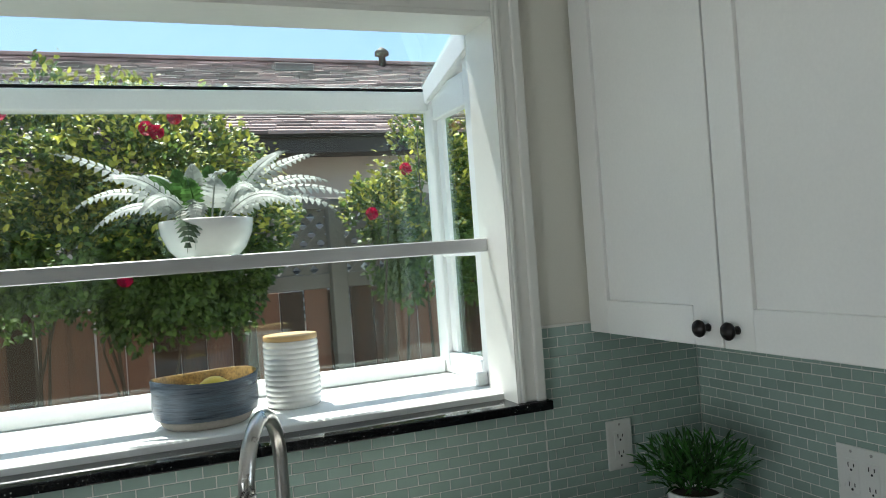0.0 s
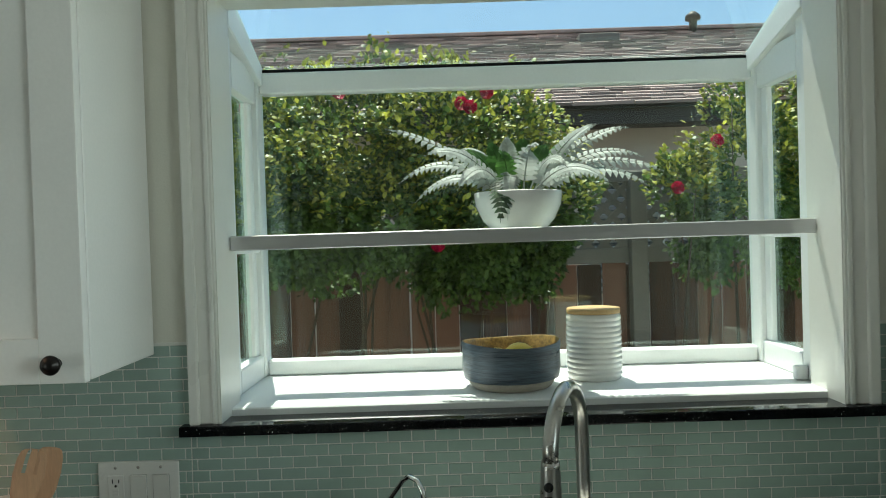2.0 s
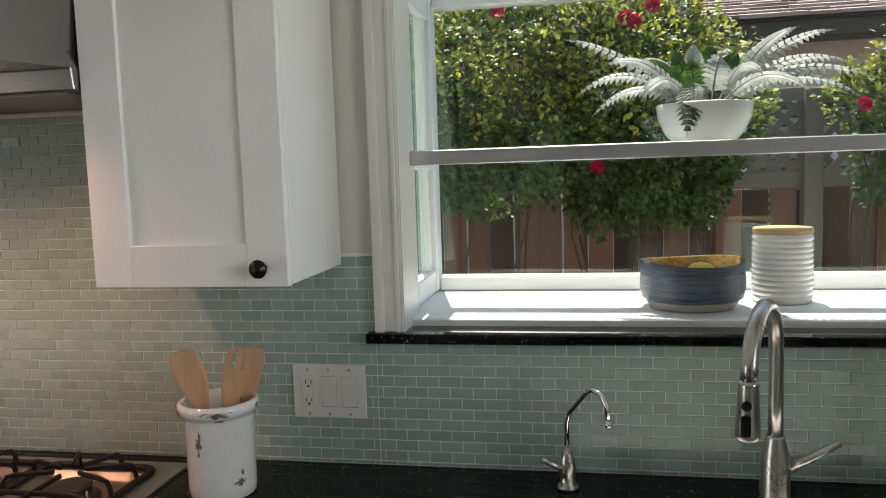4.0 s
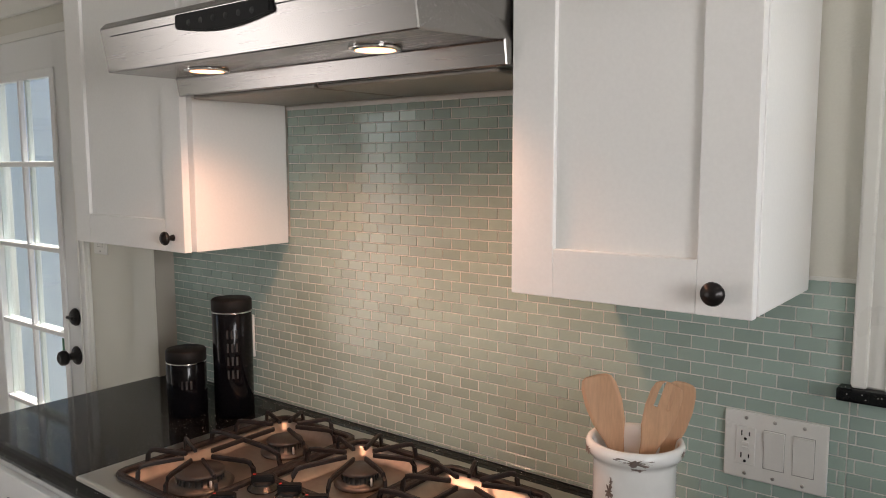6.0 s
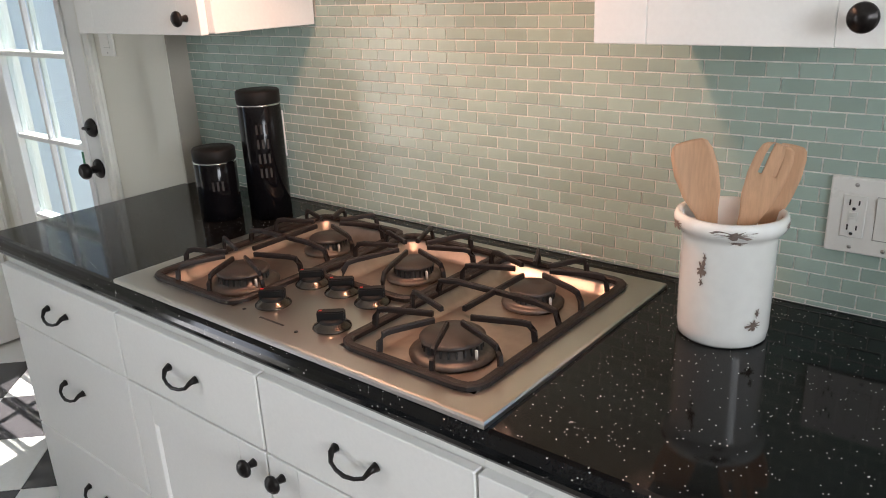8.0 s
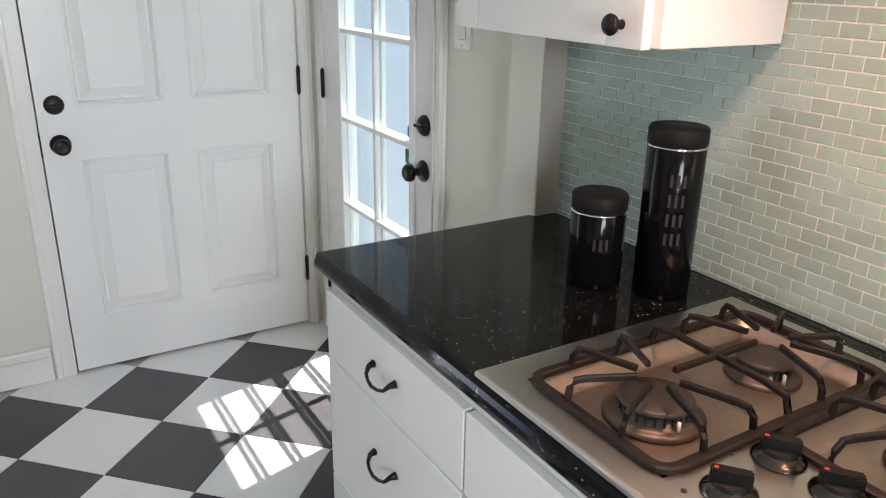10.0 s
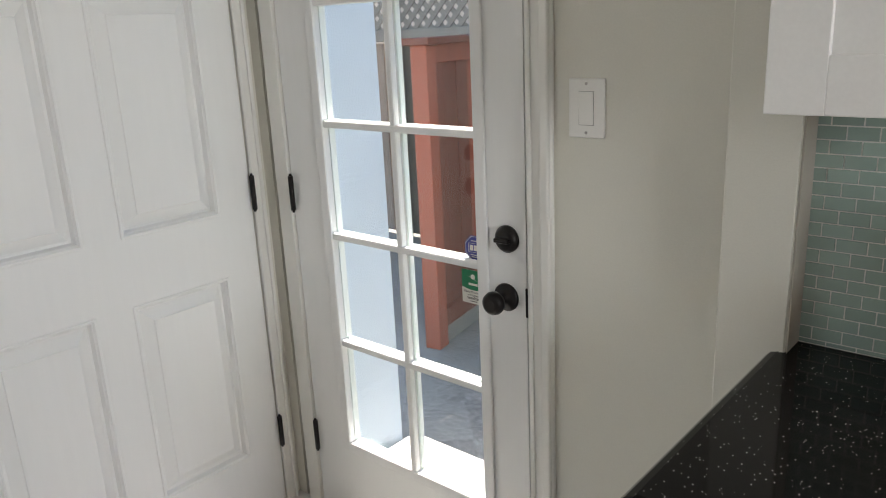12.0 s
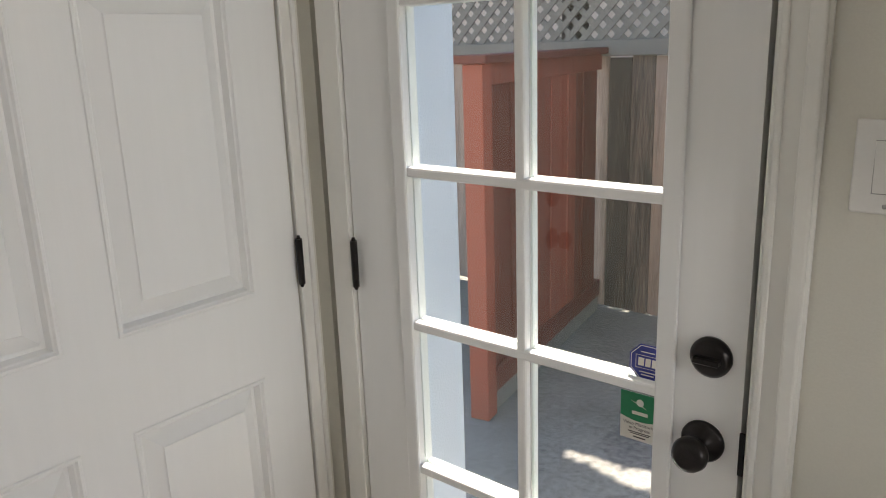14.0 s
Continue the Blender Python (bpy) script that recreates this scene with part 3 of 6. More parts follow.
# ---- range hood ----
hood = thing("range_hood", (-0.854, -0.2, 1.70), "stainless steel range hood with two lit lamps under the cabinet", "range hood")
HX0, HX1 = -1.2905, -0.4175
bm = prism([(-0.0045, 1.706), (-0.312, 1.704), (-0.318, 1.742), (-0.508, 1.734), (-0.522, 1.816), (-0.510, 1.828), (-0.30, 1.884), (-0.0045, 1.884)], "x", HX0, HX1)
for v in bm.verts:
    if v.co.y < -0.4:
        v.co.x += 0.062 if v.co.x < -0.8 else -0.012
bmesh.ops.bevel(bm, geom=list(bm.edges), offset=0.002, segments=1, affect="EDGES")
part("canopy", bm, HOOD_STEEL, hood)
strip = [(-0.967, 1.812), (-0.713, 1.812), (-0.713, 1.788)] + [(-0.713 - 0.254 * k / 10, 1.788 - 0.013 * math.sin(math.pi * k / 10)) for k in range(1, 10)] + [(-0.967, 1.788)]
panel = part("control_panel", prism(strip, "y", -0.5265, -0.505, 0.002, 2), BLACKPLASTIC, hood, "black bowed control strip")
for k in range(6):
    part("button", lathe([(0, 0), (0.0055, 0), (0.005, 0.0012), (0, 0.0014)], -0.925 + 0.034 * k, -0.5262, 1.795, 14, Matrix.Rotation(radians(90), 4, "X")), DARKSLOT, panel, "round black push button")
for a, b in ((-1.19, -0.972), (-0.708, -0.50)):
    part("crease", box(a, b, -0.5212, -0.5185, 1.7985, 1.8000), DARKSLOT, hood, "thin pressed line")
for a, b in ((HX0 + 0.03, -0.87), (-0.858, HX1 - 0.03)):
    part("filter", box(a, b, -0.295, -0.03, 1.698, 1.705, 0.002), mat("grease_filter_mesh", (0.30, 0.28, 0.25), 0.45, metal=0.8, scale=30, fine=700, vary=0.2, bump=0.4), hood, "dull metal filter")
BULB = glowing("warm_bulb", (1.0, 0.42, 0.19), 2.4)
for lx, ly in HOOD_LAMPS:
    zz = 1.734 + (ly + 0.508) / 0.19 * 0.008
    lamp = part("lamp", lathe([(0.033, 0), (0.042, 0.0), (0.044, 0.003), (0.042, 0.006), (0.033, 0.003), (0.033, 0)], lx, ly, zz - 0.006, 28), CHROME, hood, "chrome lamp ring")
    ob = part("bulb", lathe([(0, 0), (0.033, 0.001), (0.033, 0.003), (0, 0.003)], lx, ly, zz - 0.004, 24), BULB, lamp, "warm lit bulb")

# small window behind the walker
window_2 = tagged(new("window_2"), "small white window with two panes", "window", kind="structure")
window_2.location = (-0.35, -4.25, 1.50)
ORIGIN[window_2] = Vector(window_2.location)
bm = bmesh.new()
for a, b, lo, hi in wall_with_holes(-0.75, 0.05, 1.50, 1.96, [(x, x + 0.34, 1.535, 1.925) for x in (-0.715, -0.325)]):
    bm_box(bm, a, b, -4.245, -4.205, lo, hi)
part("window_frame", bm, VINYL, window_2)

# ---- doors ----
def hinge_bm(x, y, z):
    bm = bmesh.new()
    tube([(x, y, z - 0.05), (x, y, z + 0.05)], 0.0075, 10, bm)
    tube([(x, y, z + 0.05), (x, y, z + 0.057)], [0.005, 0.003], 8, bm)
    tube([(x, y, z - 0.057), (x, y, z - 0.05)], [0.003, 0.005], 8, bm)
    return bm


def door_knob_bm(p, way):
    t = Vector(way).to_track_quat("Z", "Y").to_matrix().to_4x4()
    return lathe([(0, 0), (0.034, 0), (0.034, 0.004), (0.030, 0.009), (0.014, 0.012), (0.012, 0.030), (0.016, 0.036), (0.026, 0.042), (0.028, 0.052), (0.025, 0.062), (0.016, 0.068), (0.013, 0.067), (0, 0.067)], *p, steps=32, tilt=t)


def bolt_bm(p, way):
    t = Vector(way).to_track_quat("Z", "Y").to_matrix().to_4x4()
    bm = lathe([(0, 0), (0.032, 0), (0.032, 0.006), (0.026, 0.014), (0.022, 0.017), (0, 0.018)], 0, 0, 0, steps=32)
    bm_box(bm, -0.020, 0.020, -0.005, 0.005, 0.016, 0.030, 0.002)
    bmesh.ops.transform(bm, matrix=Matrix.Translation(p) @ t, verts=bm.verts)
    return bm


# glazed door: slab with a 2 x 5 grid of panes
DX0, DX1, GX0, GX1 = -3.228, -2.414, -3.072, -2.544
GZ = [0.276, 0.606, 0.930, 1.243, 1.556, 1.870]
glazed = tagged(new("door_1"), "white glazed back door with ten panes, closed", "door", kind="structure")
glazed.location = (-2.82, 0.02, 0.0)
ORIGIN[glazed] = Vector(glazed.location)
Y0, Y1 = 0.004, 0.046
bm = bmesh.new()
bm_box(bm, DX0, GX0, Y0, Y1, 0.012, 2.010)
bm_box(bm, GX1, DX1, Y0, Y1, 0.012, 2.010)
bm_box(bm, GX0, GX1, Y0, Y1, 0.012, GZ[0])
bm_box(bm, GX0, GX1, Y0, Y1, GZ[-1], 2.010)
part("slab", bm, DOORP, glazed)
bm = bmesh.new()
w = 0.026
for a, b in ((GX0 - w, GX0 + 0.006), (GX1 - 0.006, GX1 + w)):
    bm_box(bm, a, b, Y0 - 0.009, Y0, GZ[0] - w, GZ[-1] + w, 0.004, 2)
for a, b in ((GZ[0] - w, GZ[0] + 0.006), (GZ[-1] - 0.006, GZ[-1] + w)):
    bm_box(bm, GX0, GX1, Y0 - 0.009, Y0, a, b, 0.004, 2)
part("glazing_frame", bm, DOORP, glazed)
mid = (GX0 + GX1) / 2
for z in GZ[1:-1]:
    bm = box(GX0, GX1, Y0 - 0.004, Y0 + 0.017, z - 0.010, z + 0.010, 0.005, 2)
    bm_box(bm, GX0, GX1, Y0 + 0.023, Y1, z - 0.010, z + 0.010, 0.005, 2)
    part("muntin", bm, DOORP, glazed)
bm = box(mid - 0.010, mid + 0.010, Y0 - 0.003, Y0 + 0.016, GZ[0], GZ[-1], 0.005, 2)
bm_box(bm, mid - 0.010, mid + 0.010, Y0 + 0.024, Y1, GZ[0], GZ[-1], 0.005, 2)
part("muntin", bm, DOORP, glazed)
for a, b in zip(GZ, GZ[1:]):
    for c, d in ((GX0, mid - 0.010), (mid + 0.010, GX1)):
        ob = part("pane", box(c, d, Y0 + 0.018, Y0 + 0.022, a, b), PANE, glazed)
        ob.visible_shadow = False
for z in (0.262, 1.040, 1.80):
    part("hinge", hinge_bm(DX0 + 0.012, Y0 - 0.014, z), BLACKMETAL, glazed, "dark bronze hinge")
part("door_knob", door_knob_bm((-2.470, Y0, 0.868), (0, -1, 0)), BLACKMETAL, glazed, "dark bronze door knob")
part("deadbolt", bolt_bm((-2.464, Y0, 1.010), (0, -1, 0)), BLACKMETAL, glazed, "dark bronze deadbolt turn")
part("strike", box(-2.4138, -2.4062, -0.001, 0.003, 0.83, 0.90), BLACKMETAL, glazed, "dark latch strike")
solid("threshold", box(-3.23, -2.41, -0.02, 0.135, -0.003, 0.010, 0.003), BLACKMETAL, "dark metal threshold under the glazed door", kind="structure")

# panelled door in the west wall
pdoor = tagged(new("door_2"), "white moulded panel door, closed, with bronze knob", "door", kind="structure")
pdoor.location = (-3.36, -0.52, 0.0)
ORIGIN[pdoor] = Vector(pdoor.location)
PX = -3.345                     # face towards the room
PY0, PY1 = -0.976, -0.062
cols = ((-0.858, -0.566), (-0.468, -0.170))
rows_z = ((0.215, 0.808), (0.992, 1.600), (1.705, 1.905))
bm = bmesh.new()
bm_box(bm, PX - 0.040, PX - 0.022, PY0, PY1, 0.012, 2.030)
for a, b, lo, hi in wall_with_holes(PY0, PY1, 0.012, 2.030, [(c[0], c[1], r[0], r[1]) for c in cols for r in rows_z]):
    bm_box(bm, PX - 0.023, PX, a, b, lo, hi)
part("slab", bm, DOORP, pdoor)


def ring_moulding(bm, y0, y1, z0, z1, steps):
    """Nested rectangular rings: (inset, x) pairs join into a sloped moulding with a raised field."""
    loops = []
    for inset, x in steps:
        loops.append([bm.verts.new((x, y, z)) for y, z in ((y0 + inset, z0 + inset), (y1 - inset, z0 + inset), (y1 - inset, z1 - inset), (y0 + inset, z1 - inset))])
    for a, b in zip(loops, loops[1:]):
        for i in range(4):
            bm.faces.new((a[i], a[(i + 1) % 4], b[(i + 1) % 4], b[i]))
    bm.faces.new(loops[-1])


for c in cols:
    for r in rows_z:
        bm = bmesh.new()
        ring_moulding(bm, c[0], c[1], r[0], r[1], ((0.0, PX + 0.0005), (0.002, PX + 0.003), (0.007, PX + 0.003), (0.010, PX - 0.002), (0.013, PX - 0.004), (0.017, PX - 0.020), (0.024, PX - 0.021), (0.054, PX - 0.004), (0.056, PX - 0.001), (0.060, PX - 0.001)))
        bmesh.ops.recalc_face_normals(bm, faces=bm.faces)
        part("panel", bm, DOORP, pdoor)
for z in (0.262, 1.040, 1.80):
    part("hinge", hinge_bm(-3.329, -0.062, z), BLACKMETAL, pdoor, "dark bronze hinge")
part("door_knob", door_knob_bm((PX, -0.918, 0.868), (1, 0, 0)), BLACKMETAL, pdoor, "dark bronze door knob")
part("deadbolt", bolt_bm((PX, -0.920, 1.003), (1, 0, 0)), BLACKMETAL, pdoor, "dark bronze deadbolt turn")
part("latch", box(PX - 0.03, PX + 0.0005, PY0 - 0.003, PY0 - 0.0005, 0.83, 0.90), BLACKMETAL, pdoor, "dark latch plate")

# ---- cooktop ----
HB = (-1.273, -0.393, -0.597, -0.054)
hob = thing("gas_cooktop", ((HB[0] + HB[1]) / 2, -0.33, COUNTER), "stainless five-burner gas cooktop with black iron grates", "cooktop")
WELLS = ((-1.215, -0.962, -0.548, -0.098, 2), (-0.950, -0.712, -0.372, -0.098, 1), (-0.700, -0.445, -0.548, -0.098, 2))
bm = bmesh.new()
e = 0.007
for a, b, lo, hi in wall_with_holes(HB[0] + e, HB[1] - e, HB[2] + e, HB[3] - e, [w[:4] for w in WELLS]):
    bm_box(bm, a, b, lo, hi, COUNTER + 0.001, COUNTER + 0.0095)
rim = []
for inset, z in ((0.0, COUNTER + 0.0004), (0.0, COUNTER + 0.0062), (0.0025, COUNTER + 0.0088), (e, COUNTER + 0.0095)):
    rim.append([bm.verts.new(p) for p in ((HB[0] + inset, HB[2] + inset, z), (HB[1] - inset, HB[2] + inset, z), (HB[1] - inset, HB[3] - inset, z), (HB[0] + inset, HB[3] - inset, z))])
for p, q in zip(rim, rim[1:]):
    for k in range(4):
        bm.faces.new((p[k], p[(k + 1) % 4], q[(k + 1) % 4], q[k]))
bmesh.ops.remove_doubles(bm, verts=bm.verts, dist=0.0004)
part("top_plate", bm, HOB_STEEL, hob)
for x0, x1, y0, y1, n in WELLS:
    bm = bmesh.new()
    rings = []
    for inset, z in ((-0.006, COUNTER + 0.010), (0.0, COUNTER + 0.0115), (0.004, COUNTER + 0.008), (0.016, COUNTER - 0.012), (0.030, COUNTER - 0.016)):
        pts = []
        r = 0.030
        for cx, cy, a0 in ((x1 - r, y1 - r, 0), (x0 + r, y1 - r, 90), (x0 + r, y0 + r, 180), (x1 - r, y0 + r, 270)):
            for k in range(5):
                a = radians(a0 + 22.5 * k)
                pts.append(bm.verts.new((cx + (r - inset) * math.cos(a), cy + (r - inset) * math.sin(a), z)))
        rings.append(pts)
    for a, b in zip(rings, rings[1:]):
        for i in range(len(a)):
            bm.faces.new((a[i], a[(i + 1) % len(a)], b[(i + 1) % len(a)], b[i])).smooth = True
    bm.faces.new(rings[-1])
    bmesh.ops.recalc_face_normals(bm, faces=bm.faces)
    part("spill_well", bm, WELLSTEEL, hob, "pressed steel spill well")


def bar(bm, pts, w, h):
    """A cast bar of rectangular section along points."""
    pts = [Vector(p) for p in pts]
    rings = []
    for i, p in enumerate(pts):
        d = (pts[min(i + 1, len(pts) - 1)] - pts[max(i - 1, 0)]).normalized()
        s = Vector((-d.y, d.x, 0))
        s = s.normalized() if s.length > 1e-4 else Vector((1, 0, 0))
        u = s.cross(d).normalized()
        if u.z < 0 and abs(u.z) > 0.3:
            u = -u
        c = [(-1, -1), (1, -1), (1.0, 0.5), (0.55, 1), (-0.55, 1), (-1.0, 0.5)]
        rings.append([bm.verts.new(p + s * (w / 2 * a) + u * (h / 2 * b)) for a, b in c])
    for a, b in zip(rings, rings[1:]):
        for i in range(6):
            bm.faces.new((a[i], a[(i + 1) % 6], b[(i + 1) % 6], b[i]))
    bm.faces.new(rings[0][::-1]), bm.faces.new(rings[-1])


def finger(bm, base, tip, top):
    """A grate finger that rises from the frame, bends and runs inwards."""
    b, t = Vector((*base, COUNTER + 0.014)), Vector((*tip, top))
    d = (Vector(tip) - Vector(base))
    d3 = Vector((d.x, d.y, 0))
    bar(bm, [b, b + Vector((0, 0, 0.018)) + d3 * 0.02, b + Vector((0, 0, 0.030)) + d3 * 0.09, Vector((b.x, b.y, top)) + d3 * 0.22, t], 0.0066, 0.009)


BURNERS = []
TOP = COUNTER + 0.046
for x0, x1, y0, y1, n in WELLS:
    g_ = part("grate", bmesh.new(), IRON, hob, "black cast-iron grate")
    bm = bmesh.new()
    r = 0.028
    loop = []
    for cx, cy, a0 in ((x1 - r, y1 - r, 0), (x0 + r, y1 - r, 90), (x0 + r, y0 + r, 180), (x1 - r, y0 + r, 270)):
        for k in range(4):
            a = radians(a0 + 30 * k)
            loop.append((cx + (r - 0.002) * math.cos(a), cy + (r - 0.002) * math.sin(a), COUNTER + 0.014))
    loop.append(loop[0])
    bar(bm, loop, 0.016, 0.009)
    cx = (x0 + x1) / 2
    if n == 2:
        centres = [(cx, y0 + (y1 - y0) * 0.26), (cx, y0 + (y1 - y0) * 0.76)]
        ym = y0 + (y1 - y0) * 0.51
        bar(bm, [(x0 + 0.008, ym, COUNTER + 0.014), (x0 + 0.014, ym, TOP - 0.006), (x0 + 0.05, ym, TOP), (x1 - 0.05, ym, TOP), (x1 - 0.014, ym, TOP - 0.006), (x1 - 0.008, ym, COUNTER + 0.014)], 0.008, 0.009)
    else:
        centres = [(cx, (y0 + y1) / 2 + 0.01)]
    for i, (bx, by) in enumerate(centres):
        lo = y0 if i == 0 else ym
        hi = y1 if i == len(centres) - 1 else ym
        e = 0.008
        rr = 0.030
        for base in ((x0 + e, by - 0.045), (x0 + e, by + 0.045), (x1 - e, by - 0.045), (x1 - e, by + 0.045)):
            v = Vector((bx - base[0], by - base[1]))
            finger(bm, base, Vector(base) + v * (1 - rr / v.length), TOP)
        if n == 1 or i == 0:
            for sx in (-0.05, 0.05):
                base = (bx + sx, lo + e)
                v = Vector((bx - base[0], by - base[1]))
                finger(bm, base, Vector(base) + v * (1 - rr / v.length), TOP)
        if n == 1 or i == 1:
            for sx in (-0.05, 0.05):
                base = (bx + sx, hi - e)
                v = Vector((bx - base[0], by - base[1]))
                finger(bm, base, Vector(base) + v * (1 - rr / v.length), TOP)
        if n == 2:
            yb = ym
            tip = by + (rr if yb > by else -rr)
            bar(bm, [(bx, yb, TOP), (bx, tip, TOP)], 0.0066, 0.009)
        BURNERS.append((bx, by, 1.25 if (n == 2 and i == 0) else 1.0))
    bmesh.ops.recalc_face_normals(bm, faces=bm.faces)
    bmesh.ops.translate(bm, verts=bm.verts, vec=-ORIGIN[hob])
    bm.to_mesh(g_.data)
    bm.free()
for bx, by, k in BURNERS:
    z = COUNTER - 0.016
    b = part("burner", lathe([(0, 0), (0.054 * k, 0), (0.055 * k, 0.005), (0.047 * k, 0.008), (0.037 * k, 0.010), (0.036 * k, 0.024), (0, 0.024)], bx, by, z, 32), BURNER, hob, "dull aluminium burner head")
    part("burner_cap", lathe([(0, 0.024), (0.036 * k, 0.0245), (0.041 * k, 0.0265), (0.041 * k, 0.030), (0.037 * k, 0.033), (0, 0.034)], bx, by, z, 32), CAPS, b, "black enamel burner cap")
    bm = bmesh.new()
    for j in range(24):
        a = 2 * math.pi * j / 24
        q = bm_box(bmesh.new(), 0.0355 * k, 0.0385 * k, -0.0014, 0.0014, 0.012, 0.0238)
        bmesh.ops.transform(q, matrix=Matrix.Translation((bx, by, z)) @ Matrix.Rotation(a, 4, "Z"), verts=q.verts)
        tmp = bpy.data.meshes.new("t")
        q.to_mesh(tmp)
        q.free()
        bm.from_mesh(tmp)
        bpy.data.meshes.remove(tmp)
    tagged(part("flame_port", bm, DARKSLOT, b), kind="stuff")
    part("igniter", lathe([(0, 0), (0.0025, 0), (0.0025, 0.015), (0, 0.017)], bx + 0.043 * k, by - 0.012, z + 0.008, 10), PLATE, b, "white ceramic igniter")
for kx, ky in ((-0.909, -0.503), (-0.921, -0.402), (-0.846, -0.400), (-0.769, -0.403), (-0.756, -0.509)):
    z = COUNTER + 0.0096
    k = part("knob", lathe([(0, 0), (0.022, 0), (0.022, 0.004), (0.0205, 0.011), (0.019, 0.0145), (0.017, 0.016), (0, 0.016)], kx, ky, z, 32), BLACKPLASTIC, hob, "black control knob")
    part("skirt", lathe([(0.0208, 0.0108), (0.0225, 0.0085), (0.0285, 0.0050), (0.0315, 0.0022), (0.0318, 0.0010), (0.0312, 0.0004)], kx, ky, z, 32), DIAL, k, "dark polished dial ring")
    q = prism([(-0.0075, -0.0225), (0.0075, -0.0225), (0.0085, -0.012), (0.0085, 0.012), (0.0075, 0.0225), (-0.0075, 0.0225), (-0.0085, 0.012), (-0.0085, -0.012)], "z", 0.010, 0.0285, 0.002, 2)
    bmesh.ops.transform(q, matrix=Matrix.Translation((kx, ky, z)) @ Matrix.Rotation(radians(-50), 4, "Z"), verts=q.verts)
    part("grip", q, BLACKPLASTIC, k)
    q = box(-0.002, 0.002, -0.019, -0.014, 0.0287, 0.0292)
    bmesh.ops.transform(q, matrix=Matrix.Translation((kx, ky, z)) @ Matrix.Rotation(radians(-50), 4, "Z"), verts=q.verts)
    part("mark", q, mat("red_mark", (0.6, 0.03, 0.02), 0.4, vary=0.05, bump=0), k, "red pointer mark")
for sx, sy in ((-0.935, -0.545), (-0.79, -0.555), (-0.70, -0.43), (-0.955, -0.44)):
    part("burner_symbol", lathe([(0, 0), (0.0035, 0), (0.0035, 0.0008), (0, 0.0008)], sx, sy, COUNTER + 0.0096, 10), DARKSLOT, hob, "small printed burner dot")
part("lettering", box(-0.885, -0.825, -0.553, -0.549, COUNTER + 0.0096, COUNTER + 0.0101), DARKSLOT, hob, "thin printed maker's line")

# ---- things on the worktop ----
def bent(p0, p1, p2, n=8):
    """Points of a quadratic bend."""
    p0, p1, p2 = Vector(p0), Vector(p1), Vector(p2)
    return [p0 * (1 - t) ** 2 + p1 * 2 * t * (1 - t) + p2 * t * t for t in [k / n for k in range(n + 1)]]


CX, CY = -0.257, -0.168
crock = thing("utensil_crock", (CX, CY, COUNTER), "white ceramic crock with worn brown printed patches, holding wooden spoons", "crock")
K = 0.88
part("body", lathe([(r * K, h) for r, h in ((0, 0.004), (0.066, 0.004), (0.070, 0), (0.074, 0.004), (0.0755, 0.02), (0.0765, 0.158), (0.079, 0.166), (0.087, 0.170), (0.0905, 0.178), (0.0905, 0.186), (0.087, 0.192), (0.082, 0.193), (0.077, 0.188), (0.073, 0.172), (0.070, 0.02), (0, 0.014))], CX, CY, COUNTER, 48), CERAMIC, crock)


def patch(cx, cy, radius, ang0, z0, size, seed, on_rim=False):
    """A ragged worn patch that hugs the crock's wall."""
    rng = random.Random(seed)
    bm = bmesh.new()
    n = 34
    mid_ = bm.verts.new((cx + (radius + 0.0007) * math.cos(ang0), cy + (radius + 0.0007) * math.sin(ang0), z0))
    ring = []
    for j in range(n):
        t = 2 * math.pi * j / n
        q = rng.choice((0.35, 0.5, 0.7, 0.95, 1.0)) * rng.uniform(0.85, 1.1)
        aa = ang0 + q * size[0] * math.cos(t) / radius
        ring.append(bm.verts.new((cx + (radius + 0.0007) * math.cos(aa), cy + (radius + 0.0007) * math.sin(aa), z0 + q * size[1] * math.sin(t))))
    for j in range(n):
        bm.faces.new((mid_, ring[j], ring[(j + 1) % n]))
    return bm


def facing(x, y):
    return math.atan2(-1.25 - y, 0.15 - x)


f0 = facing(CX, CY)
for da, z, rad, size, seed, rim in ((0.05, 0.180, 0.0907, (0.034, 0.007), 1, True), (0.10, 0.166, 0.0805, (0.014, 0.004), 6, False), (-0.55, 0.120, 0.0767, (0.008, 0.014), 2, False), (-0.50, 0.138, 0.0767, (0.004, 0.008), 7, False),
                                    (-0.55, 0.100, 0.0767, (0.004, 0.006), 8, False), (0.62, 0.038, 0.0767, (0.014, 0.009), 3, False), (0.70, 0.055, 0.0767, (0.005, 0.009), 9, False), (-1.15, 0.178, 0.0907, (0.018, 0.009), 4, True), (1.2, 0.182, 0.0907, (0.012, 0.006), 5, True)):
    part("worn_patch", patch(CX, CY, rad * K, f0 + da, COUNTER + z, size, seed, rim), CHIP, crock, "worn brown patch")


